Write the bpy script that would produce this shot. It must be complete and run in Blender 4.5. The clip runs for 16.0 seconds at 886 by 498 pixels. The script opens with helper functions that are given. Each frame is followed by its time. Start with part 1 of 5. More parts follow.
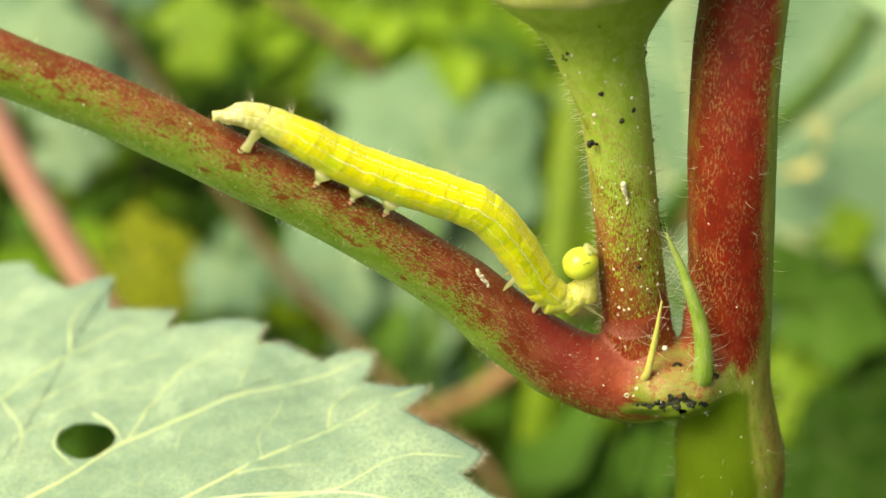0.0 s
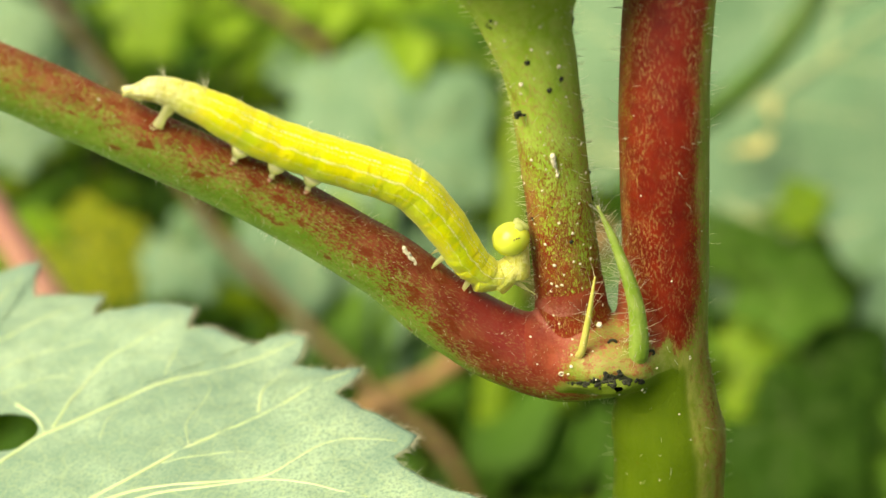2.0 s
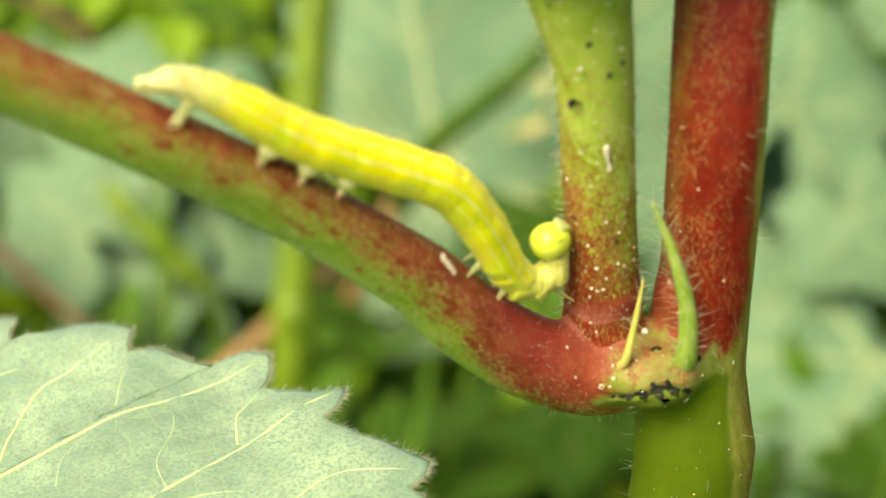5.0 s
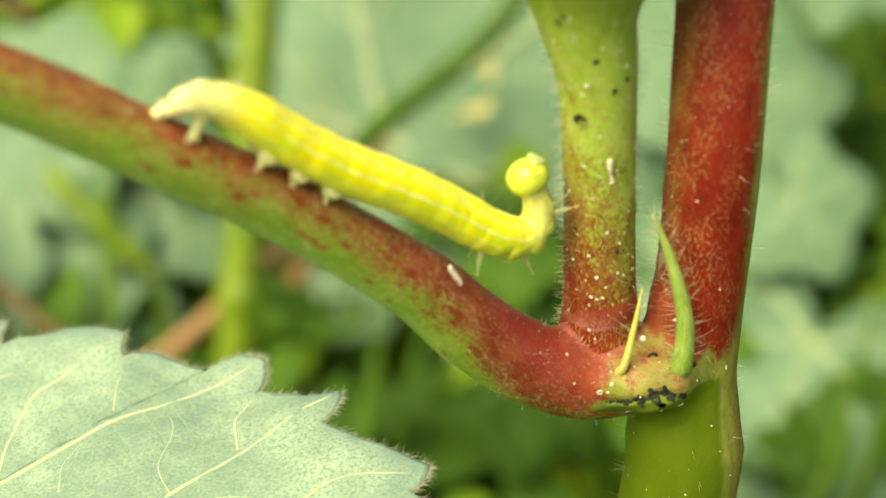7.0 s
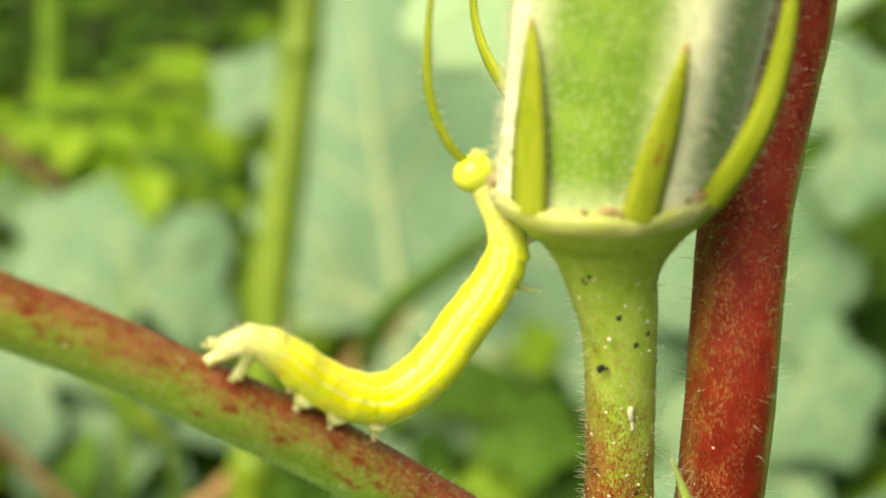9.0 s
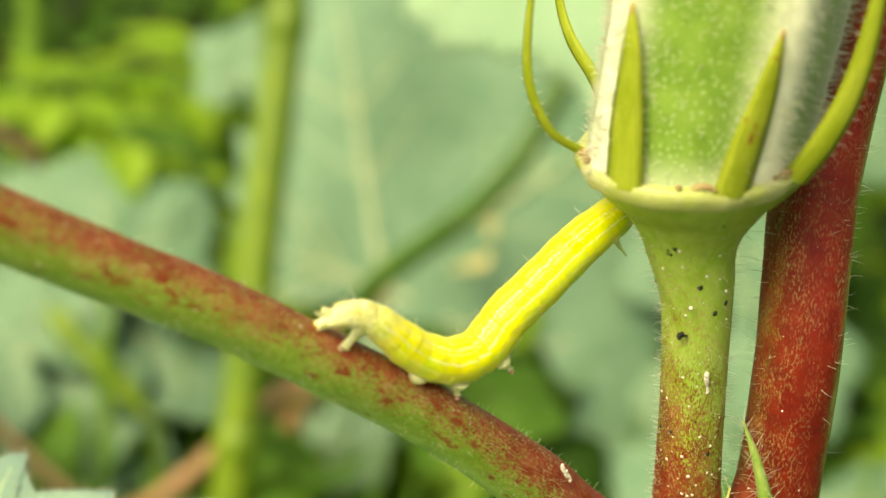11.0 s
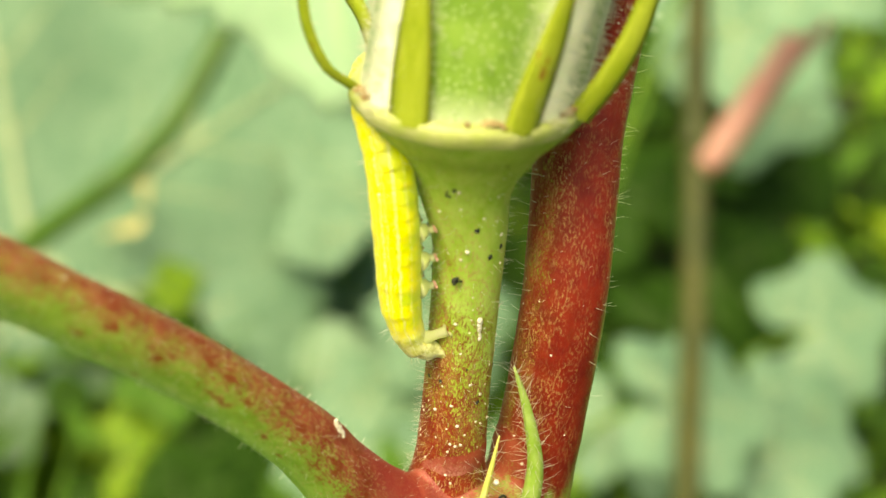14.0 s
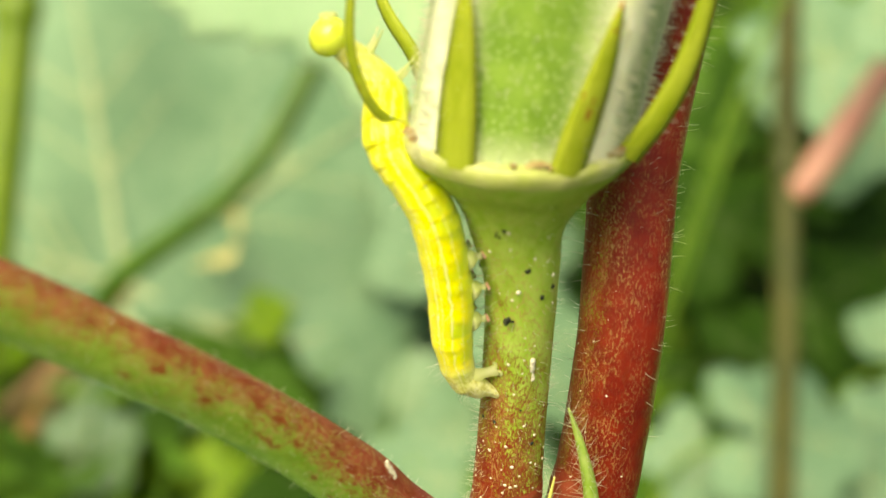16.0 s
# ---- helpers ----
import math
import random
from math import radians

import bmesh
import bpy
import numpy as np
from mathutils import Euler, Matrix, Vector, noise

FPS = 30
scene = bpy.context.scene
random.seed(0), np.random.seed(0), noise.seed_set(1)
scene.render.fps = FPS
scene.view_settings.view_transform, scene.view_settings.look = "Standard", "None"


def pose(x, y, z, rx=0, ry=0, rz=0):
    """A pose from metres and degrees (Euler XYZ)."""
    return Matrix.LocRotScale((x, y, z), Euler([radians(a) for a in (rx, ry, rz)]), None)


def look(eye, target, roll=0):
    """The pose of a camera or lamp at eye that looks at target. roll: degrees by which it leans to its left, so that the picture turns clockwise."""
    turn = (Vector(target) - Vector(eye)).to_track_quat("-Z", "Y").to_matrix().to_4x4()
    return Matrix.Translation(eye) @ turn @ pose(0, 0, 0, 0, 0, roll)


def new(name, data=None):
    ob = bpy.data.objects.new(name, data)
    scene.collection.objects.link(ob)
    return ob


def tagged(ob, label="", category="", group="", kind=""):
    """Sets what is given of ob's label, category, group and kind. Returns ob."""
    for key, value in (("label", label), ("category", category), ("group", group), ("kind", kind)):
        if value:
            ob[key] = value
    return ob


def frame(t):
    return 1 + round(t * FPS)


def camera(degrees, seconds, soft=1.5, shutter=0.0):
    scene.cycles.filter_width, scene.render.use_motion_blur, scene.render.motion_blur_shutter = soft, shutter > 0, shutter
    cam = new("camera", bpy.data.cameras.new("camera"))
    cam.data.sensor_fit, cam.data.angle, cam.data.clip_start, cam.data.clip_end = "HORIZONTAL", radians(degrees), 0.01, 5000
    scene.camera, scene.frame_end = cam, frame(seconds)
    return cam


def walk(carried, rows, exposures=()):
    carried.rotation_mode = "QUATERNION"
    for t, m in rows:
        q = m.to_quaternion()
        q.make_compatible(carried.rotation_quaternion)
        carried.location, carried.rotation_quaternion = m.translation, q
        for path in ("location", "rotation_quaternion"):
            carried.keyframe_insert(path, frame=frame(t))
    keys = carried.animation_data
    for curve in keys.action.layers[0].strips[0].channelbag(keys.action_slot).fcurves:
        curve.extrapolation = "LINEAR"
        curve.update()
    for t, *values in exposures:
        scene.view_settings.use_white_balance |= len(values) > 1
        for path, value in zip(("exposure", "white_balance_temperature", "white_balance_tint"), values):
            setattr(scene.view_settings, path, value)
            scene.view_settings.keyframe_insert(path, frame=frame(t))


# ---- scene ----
# A yellow-green looper caterpillar climbs from the leaf stalk of an okra plant onto the stalk of its pod.
# World in metres, z up; the plant is drawn in millimetres round its node, 0.62 m over the ground.
cam = camera(34.17, 16.0)
cam.data.dof.use_dof = True
cam.data.dof.focus_distance = 0.113
cam.data.dof.aperture_fstop = 24.0
walk(cam, [
    (0.0, pose(-0.01834, -0.09595, 0.68496, 59.983, 0.001, -0.001)),
    (0.5, pose(-0.01561, -0.09412, 0.68279, 60.081, 0.056, -1.223)),
    (1.0, pose(-0.01402, -0.09497, 0.68456, 59.270, 0.257, -1.225)),
    (1.5, pose(-0.01335, -0.09506, 0.68391, 59.154, 0.468, -0.609)),
    (2.0, pose(-0.01582, -0.09298, 0.68270, 59.293, 0.025, -1.924)),
    (2.5, pose(-0.01697, -0.09140, 0.68117, 60.509, -0.342, -2.453)),
    (3.0, pose(-0.01871, -0.08847, 0.67867, 60.590, -0.528, -3.618)),
    (3.5, pose(-0.02461, -0.08466, 0.67877, 61.417, -1.569, -6.692)),
    (4.0, pose(-0.03130, -0.08187, 0.67783, 59.644, -2.213, -7.955)),
    (4.5, pose(-0.03212, -0.08019, 0.67638, 59.629, -3.509, -11.018)),
    (5.0, pose(-0.03499, -0.07948, 0.67718, 58.982, -3.401, -11.455)),
    (5.2, pose(-0.03554, -0.07912, 0.67832, 57.794, -3.382, -11.545)),
    (7.3, pose(-0.04003, -0.07887, 0.68038, 58.482, -4.710, -13.689)),
    (7.5, pose(-0.03956, -0.08000, 0.68137, 58.933, -4.822, -13.308)),
    (8.0, pose(-0.04047, -0.08023, 0.68375, 60.881, -4.822, -13.372)),
    (8.5, pose(-0.04171, -0.07995, 0.68601, 63.871, -5.235, -12.279)),
    (8.7, pose(-0.04179, -0.08021, 0.68700, 64.721, -5.469, -12.097)),
    (10.8, pose(-0.05091, -0.08463, 0.68722, 65.158, -6.255, -13.411)),
    (11.0, pose(-0.05233, -0.08383, 0.68825, 63.997, -6.518, -13.348)),
    (11.5, pose(-0.05609, -0.08255, 0.68705, 63.787, -7.422, -16.001)),
    (12.0, pose(-0.05731, -0.08070, 0.68538, 64.410, -9.375, -19.539)),
    (12.5, pose(-0.05906, -0.07908, 0.68621, 64.786, -9.268, -19.421)),
    (13.0, pose(-0.06169, -0.07804, 0.68636, 65.431, -9.851, -20.169)),
    (13.5, pose(-0.06215, -0.07604, 0.68300, 64.879, -11.345, -23.664)),
    (14.0, pose(-0.05874, -0.07637, 0.68291, 64.696, -11.861, -26.601)),
    (14.5, pose(-0.05811, -0.07654, 0.68401, 65.246, -11.020, -24.349)),
    (15.0, pose(-0.05774, -0.07650, 0.68384, 65.080, -10.570, -23.157)),
    (15.5, pose(-0.05719, -0.07636, 0.68399, 65.156, -10.801, -23.516)),
    (16.0, pose(-0.05582, -0.07703, 0.68415, 65.182, -10.138, -23.224)),
], [(0.0, 0.48, 9000.0, 5.5), (5.2, 0.54, 9000.0, 5.5), (8.5, 0.58, 9000.0, 5.5), (12.5, 0.47, 9000.0, 5.5), (13.3, 0.51, 9000.0, 5.5), (14.0, 0.70, 9000.0, 5.5), (14.8, 0.56, 9000.0, 5.5), (16.0, 0.56, 9000.0, 5.5)])

# ---- world and light ----
SUN_ELEVATION, SUN_TURN = radians(52), radians(-119)
world = bpy.data.worlds.new("sky")
scene.world = world
world.use_nodes = True
sky = world.node_tree.nodes.new("ShaderNodeTexSky")
sky.sky_type, sky.sun_disc = "NISHITA", False
sky.sun_elevation, sky.sun_rotation = SUN_ELEVATION, SUN_TURN
sky.air_density, sky.dust_density = 1.0, 3.0
world.node_tree.nodes["Background"].inputs["Strength"].default_value = 0.108
world.node_tree.links.new(sky.outputs["Color"], world.node_tree.nodes["Background"].inputs["Color"])
sun = new("sun", bpy.data.lights.new("sun", "SUN"))
sun.data.energy, sun.data.angle, sun.data.color = 3.9, radians(45), (1.0, 0.96, 0.88)
sun_way = Vector((math.sin(SUN_TURN) * math.cos(SUN_ELEVATION), math.cos(SUN_TURN) * math.cos(SUN_ELEVATION), math.sin(SUN_ELEVATION)))
sun.matrix_world = look(sun_way * 5, (0, 0, 0))

NODE = Vector((0, 0, 0.62))


def mm(x, y, z):
    return NODE + Vector((x, y, z)) / 1000


# ---- materials ----
def nodes_of(name):
    m = bpy.data.materials.new(name)
    m.use_nodes = True
    t = m.node_tree
    return m, t, t.nodes["Principled BSDF"]


def add(t, kind, **sets):
    n = t.nodes.new(kind)
    for key, value in sets.items():
        if key in n.inputs:
            n.inputs[key].default_value = value
    return n


def math_node(t, op, a, b=0.0, c=0.0):
    n = t.nodes.new("ShaderNodeMath")
    n.operation = op
    for i, v in enumerate((a, b, c)):
        if isinstance(v, (int, float)):
            n.inputs[i].default_value = v
        else:
            t.links.new(v, n.inputs[i])
    return n.outputs[0]


def noise_node(t, scale, detail=3.0, rough=0.55, coord=None):
    n = add(t, "ShaderNodeTexNoise", Scale=scale, Detail=detail, Roughness=rough)
    if coord is None:
        coord = t.nodes.new("ShaderNodeTexCoord").outputs["Object"]
    t.links.new(coord, n.inputs["Vector"])
    return n.outputs["Fac"]


def ramp(t, fac, *stops):
    n = t.nodes.new("ShaderNodeValToRGB")
    while len(n.color_ramp.elements) < len(stops):
        n.color_ramp.elements.new(0.5)
    for e, (p, c) in zip(n.color_ramp.elements, stops):
        e.position, e.color = p, (*c, 1) if len(c) == 3 else c
    t.links.new(fac, n.inputs["Fac"])
    return n.outputs["Color"]


def mix(t, fac, a, b):
    n = t.nodes.new("ShaderNodeMix")
    n.data_type = "RGBA"
    for i, v in ((0, fac), (6, a), (7, b)):
        if isinstance(v, (int, float)):
            n.inputs[i].default_value = v
        elif isinstance(v, tuple):
            n.inputs[i].default_value = (*v, 1)
        else:
            t.links.new(v, n.inputs[i])
    return n.outputs[2]


def smoothstep(t, v, lo, hi):
    n = t.nodes.new("ShaderNodeMapRange")
    n.interpolation_type = "SMOOTHSTEP"
    n.inputs[1].default_value, n.inputs[2].default_value = lo, hi
    t.links.new(v, n.inputs[0])
    return n.outputs[0]


def bump(t, bsdf, height, strength, distance):
    n = add(t, "ShaderNodeBump", Strength=strength, Distance=distance)
    t.links.new(height, n.inputs["Height"])
    t.links.new(n.outputs[0], bsdf.inputs["Normal"])


def stem_material(name, green, green2, red, red2, tan, grain=4.5, lo=0.40, hi=0.66, rough=1.5, fleck_low=0.55, dashes=0.8):
    """Plant skin whose red pigment follows the mesh's own 'red' attribute, broken into streaks and specks."""
    m, t, b = nodes_of(name)
    att = t.nodes.new("ShaderNodeAttribute")
    att.attribute_name = "red"
    uv = t.nodes.new("ShaderNodeAttribute")
    uv.attribute_name = "skin"
    plain_red = smoothstep(t, att.outputs["Fac"], 1.05, 1.4)
    bare = smoothstep(t, att.outputs["Fac"], 0.85, 1.15)
    coarse = noise_node(t, 0.55, 4, 0.6, uv.outputs["Vector"])
    fine = noise_node(t, grain, 4, 0.75, uv.outputs["Vector"])
    k = math_node(t, "ADD", att.outputs["Fac"], math_node(t, "MULTIPLY", math_node(t, "SUBTRACT", coarse, 0.5), 0.7))
    k = math_node(t, "ADD", k, math_node(t, "MULTIPLY", math_node(t, "SUBTRACT", fine, 0.5), rough))
    k = smoothstep(t, k, lo, hi)
    g = mix(t, smoothstep(t, noise_node(t, 1.0, 5, 0.7, uv.outputs["Vector"]), 0.3, 0.7), green, green2)
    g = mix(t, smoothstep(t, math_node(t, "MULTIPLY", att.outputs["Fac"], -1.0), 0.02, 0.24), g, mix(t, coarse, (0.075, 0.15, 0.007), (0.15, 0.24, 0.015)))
    r = mix(t, smoothstep(t, noise_node(t, 500, 4), 0.3, 0.7), red, red2)
    r = mix(t, math_node(t, "MULTIPLY", plain_red, 0.6), r, (0.29, 0.020, 0.018))
    # 'pink' attribute: a highlight painted as colour, and the shelf's own rosy tint
    sheen_and_tint = t.nodes.new("ShaderNodeAttribute")
    sheen_and_tint.attribute_name = "pink"
    col = mix(t, k, g, r)
    col = mix(t, math_node(t, "MULTIPLY", sheen_and_tint.outputs["Fac"], smoothstep(t, fine, 0.30, 0.62)), col, (0.58, 0.27, 0.22))
    # tan corky flecks over the red, dark dashes over the green
    fleck = smoothstep(t, noise_node(t, 6.5, 4, 0.7, uv.outputs["Vector"]), fleck_low + 0.02, fleck_low + 0.11)
    zone = smoothstep(t, noise_node(t, 0.6, 4, 0.65, uv.outputs["Vector"]), 0.36, 0.60)
    col = mix(t, math_node(t, "MULTIPLY", math_node(t, "MULTIPLY", fleck, math_node(t, "MULTIPLY", zone, smoothstep(t, att.outputs["Fac"], -0.15, 0.25))), math_node(t, "MULTIPLY_ADD", bare, -0.40, 0.85)), col, tan)
    dash = smoothstep(t, math_node(t, "MULTIPLY_ADD", math_node(t, "MINIMUM", att.outputs["Fac"], 0.45), 0.16, noise_node(t, 1.1, 3, 0.6, uv.outputs["Vector"])), 0.645, 0.70)
    col = mix(t, math_node(t, "MULTIPLY", dash, math_node(t, "MULTIPLY_ADD", plain_red, -dashes, dashes)), col, (0.20, 0.035, 0.008))
    t.links.new(col, b.inputs["Base Color"])
    t.links.new(math_node(t, "MULTIPLY_ADD", fine, 0.25, 0.36), b.inputs["Roughness"])
    t.links.new(math_node(t, "MULTIPLY_ADD", plain_red, 0.25, 0.2), b.inputs["Specular IOR Level"])
    b.inputs["Subsurface Weight"].default_value = 0.12
    b.inputs["Subsurface Radius"].default_value = (0.6, 0.5, 0.2)
    b.inputs["Subsurface Scale"].default_value = 0.001
    bump(t, b, math_node(t, "ADD", noise_node(t, 1500, 3), fleck), 0.4, 0.00015)
    return m


def plain(name, a, b_, scale, rough=0.5, sub=0.0, translucent=0.0, bumped=0.0):
    m, t, b = nodes_of(name)
    col = mix(t, smoothstep(t, noise_node(t, scale, 5, 0.6), 0.3, 0.7), a, b_)
    t.links.new(col, b.inputs["Base Color"])
    b.inputs["Roughness"].default_value = rough
    if sub:
        b.inputs["Subsurface Weight"].default_value = sub
        b.inputs["Subsurface Radius"].default_value = (0.7, 0.8, 0.25)
        b.inputs["Subsurface Scale"].default_value = 0.0015
    if bumped:
        bump(t, b, noise_node(t, scale * 4, 4), bumped, 0.0003)
    if translucent:
        tr = t.nodes.new("ShaderNodeBsdfTranslucent")
        t.links.new(col, tr.inputs["Color"])
        ms = add(t, "ShaderNodeMixShader", Fac=translucent)
        t.links.new(b.outputs[0], ms.inputs[1])
        t.links.new(tr.outputs[0], ms.inputs[2])
        t.links.new(ms.outputs[0], t.nodes["Material Output"].inputs["Surface"])
    return m


STEM = stem_material("okra_stem_skin", (0.20, 0.28, 0.030), (0.34, 0.38, 0.085), (0.17, 0.010, 0.006), (0.27, 0.024, 0.010), (0.44, 0.31, 0.11), 6.5, 0.34, 0.74, 2.0, 0.49, 0.3)
PEDUNCLE_SKIN = stem_material("okra_peduncle_skin", (0.28, 0.47, 0.045), (0.42, 0.58, 0.12), (0.18, 0.012, 0.007), (0.28, 0.030, 0.012), (0.48, 0.38, 0.13), 6.5, 0.34, 0.74, 2.0, 0.49, 0.2)
STALK = stem_material("okra_petiole_skin", (0.14, 0.29, 0.022), (0.25, 0.40, 0.06), (0.20, 0.026, 0.014), (0.31, 0.075, 0.036), (0.40, 0.36, 0.12), 7.5, 0.30, 0.74, 2.5, 0.50)
NODE_SKIN = stem_material("okra_node_skin", (0.17, 0.25, 0.026), (0.27, 0.33, 0.075), (0.21, 0.022, 0.013), (0.32, 0.066, 0.032), (0.36, 0.29, 0.12), 5.0, 0.32, 0.70, 1.3, 0.54, 0.4)



def leaf_material(name, dark, light, vein, cell, translucent=0.3, rough=0.5, net_power=1.0, tip=None):
    """Leaf blade with a fine net of veins."""
    m, t, b = nodes_of(name)
    co = t.nodes.new("ShaderNodeTexCoord").outputs["Object"]
    warp = add(t, "ShaderNodeTexNoise", Scale=cell * 0.7, Detail=2.0)
    t.links.new(co, warp.inputs["Vector"])
    v = add(t, "ShaderNodeVectorMath")
    v.operation = "MULTIPLY_ADD"
    t.links.new(warp.outputs["Color"], v.inputs[0])
    v.inputs[1].default_value = (0.7 / cell,) * 3
    t.links.new(co, v.inputs[2])
    vo = add(t, "ShaderNodeTexVoronoi", Scale=cell)
    vo.feature = "DISTANCE_TO_EDGE"
    t.links.new(v.outputs[0], vo.inputs["Vector"])
    net = smoothstep(t, vo.outputs["Distance"], 0.0, 0.09)
    vo2 = add(t, "ShaderNodeTexVoronoi", Scale=cell * 4.2)
    vo2.feature = "DISTANCE_TO_EDGE"
    t.links.new(v.outputs[0], vo2.inputs["Vector"])
    net2 = smoothstep(t, vo2.outputs["Distance"], 0.0, 0.16)
    base = mix(t, smoothstep(t, noise_node(t, cell * 0.35, 4), 0.35, 0.7), dark, light)
    base = mix(t, math_node(t, "MULTIPLY", noise_node(t, cell * 9, 3), 0.5), base, light)
    base = mix(t, math_node(t, "MULTIPLY", smoothstep(t, noise_node(t, cell * 5, 5, 0.7), 0.5, 0.68), 0.55), base, dark)
    col = mix(t, math_node(t, "MULTIPLY", math_node(t, "SUBTRACT", 1.0, net2), 0.45 * net_power), base, vein)
    col = mix(t, math_node(t, "MULTIPLY", math_node(t, "SUBTRACT", 1.0, net), 0.7 * net_power), col, vein)
    if tip:
        # felt of fine dark dots, and blue-grey tooth tips where the blade's own 'tip' attribute says so
        felt = smoothstep(t, noise_node(t, cell * 8, 3, 0.7), 0.46, 0.64)
        col = mix(t, math_node(t, "MULTIPLY", felt, 0.8), col, dark)
        at = t.nodes.new("ShaderNodeAttribute")
        at.attribute_name = "tip"
        col = mix(t, math_node(t, "MULTIPLY", at.outputs["Fac"], 0.75), col, tip)
    t.links.new(col, b.inputs["Base Color"])
    b.inputs["Roughness"].default_value = rough
    b.inputs["Specular IOR Level"].default_value = 0.22 if rough < 0.55 else 0.07
    h = math_node(t, "ADD", net, math_node(t, "MULTIPLY", net2, 0.5))
    bump(t, b, h, 0.5 * net_power, 0.12 / cell)
    tr = t.nodes.new("ShaderNodeBsdfTranslucent")
    t.links.new(col, tr.inputs["Color"])
    ms = add(t, "ShaderNodeMixShader", Fac=translucent)
    t.links.new(b.outputs[0], ms.inputs[1])
    t.links.new(tr.outputs[0], ms.inputs[2])
    t.links.new(ms.outputs[0], t.nodes["Material Output"].inputs["Surface"])
    return m


PALE_LEAF = leaf_material("pale_downy_leaf", (0.26, 0.44, 0.33), (0.55, 0.75, 0.54), (0.66, 0.80, 0.42), 420, 0.35, 0.7, 0.28, (0.22, 0.38, 0.32))
PALE_VEIN = plain("pale_vein", (0.56, 0.74, 0.36), (0.64, 0.79, 0.42), 300, 0.5, 0.2)
BIG_LEAF = leaf_material("grey_green_leaf", (0.13, 0.28, 0.15), (0.20, 0.37, 0.215), (0.30, 0.46, 0.27), 30, 0.25, 0.45, 0.5)
DARK_VEIN = plain("dark_leaf_vein", (0.05, 0.11, 0.015), (0.08, 0.15, 0.025), 60, 0.5)
BIG_VEIN = plain("leaf_vein", (0.36, 0.46, 0.22), (0.42, 0.52, 0.28), 60, 0.5)
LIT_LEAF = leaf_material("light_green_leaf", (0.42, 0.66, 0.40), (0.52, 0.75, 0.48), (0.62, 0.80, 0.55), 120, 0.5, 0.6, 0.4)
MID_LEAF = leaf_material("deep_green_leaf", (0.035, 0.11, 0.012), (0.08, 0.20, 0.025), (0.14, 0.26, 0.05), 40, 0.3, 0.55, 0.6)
NET_LEAF = leaf_material("net_veined_leaf", (0.05, 0.13, 0.008), (0.11, 0.22, 0.015), (0.62, 0.62, 0.06), 85, 0.3, 0.55, 1.3)
# near-black copy of the green leaf: the thicket's deep shade is in its colour
SHADED_LEAF = leaf_material("shaded_green_leaf", (0.008, 0.032, 0.003), (0.022, 0.070, 0.006), (0.05, 0.12, 0.018), 40, 0.2, 0.65, 0.6)
MIST_LEAF = leaf_material("soft_grey_leaf", (0.22, 0.38, 0.22), (0.30, 0.47, 0.28), (0.36, 0.52, 0.32), 30, 0.3, 0.6, 0.4)
LIME_LEAF = leaf_material("lime_leaf", (0.16, 0.36, 0.02), (0.30, 0.51, 0.05), (0.42, 0.58, 0.06), 50, 0.45, 0.45, 0.5)
GREEN_STALK = plain("green_stalk", (0.09, 0.20, 0.018), (0.16, 0.30, 0.035), 60, 0.45, 0.1)
BROWN_STALK = plain("brown_stalk", (0.30, 0.16, 0.07), (0.38, 0.26, 0.10), 40, 0.6)
RUSSET_STALK = plain("russet_stalk", (0.085, 0.030, 0.012), (0.12, 0.085, 0.022), 14, 0.6)
DARK_STALK = plain("dark_green_stalk", (0.03, 0.095, 0.006), (0.06, 0.15, 0.010), 40, 0.5)
LIME_STALK = plain("lime_stalk", (0.10, 0.19, 0.008), (0.16, 0.26, 0.012), 40, 0.5, 0.1)
OLIVE_STALK = plain("olive_stalk", (0.045, 0.06, 0.010), (0.08, 0.085, 0.015), 40, 0.55)
PINK_STALK = plain("pink_stalk", (0.50, 0.22, 0.17), (0.55, 0.30, 0.22), 50, 0.5, 0.1)
HAIR = plain("plant_hair", (0.76, 0.78, 0.60), (0.86, 0.87, 0.72), 400, 0.35, 0, 0.6)
SPECK = plain("pale_speck", (0.66, 0.62, 0.44), (0.82, 0.80, 0.66), 500, 0.5)
SOOT = plain("black_speck", (0.010, 0.012, 0.007), (0.028, 0.034, 0.014), 900, 0.7)
STIPULE = plain("green_stipule", (0.30, 0.52, 0.06), (0.48, 0.66, 0.18), 600, 0.5, 0.2, 0.3, 0.5)
STIPULE_DRY = plain("yellow_stipule", (0.45, 0.50, 0.10), (0.55, 0.52, 0.16), 400, 0.5, 0.2)
BRACT = stem_material("bract_skin", (0.27, 0.35, 0.02), (0.42, 0.48, 0.055), (0.34, 0.17, 0.03), (0.42, 0.24, 0.05), (0.48, 0.54, 0.10))


# ---- mesh helpers ----
def finish(name, bm, material, parent=None, label="", smooth=True):
    """Links a bmesh as one object; its vertices are given in world space."""
    me = bpy.data.meshes.new(name)
    if parent is not None:
        base = parent.location if parent.parent is None else parent.parent.location + parent.location
        for v in bm.verts:
            v.co -= base
    bm.to_mesh(me)
    bm.free()
    for p in me.polygons:
        p.use_smooth = smooth
    me.materials.append(material)
    ob = new(name, me)
    ob.parent = parent
    if label:
        ob["label"] = label
    return ob


def thing(name, base, label, category, group=""):
    ob = new(name)
    ob.location = base
    ob.empty_display_size = 0.01
    return tagged(ob, label, category, group)


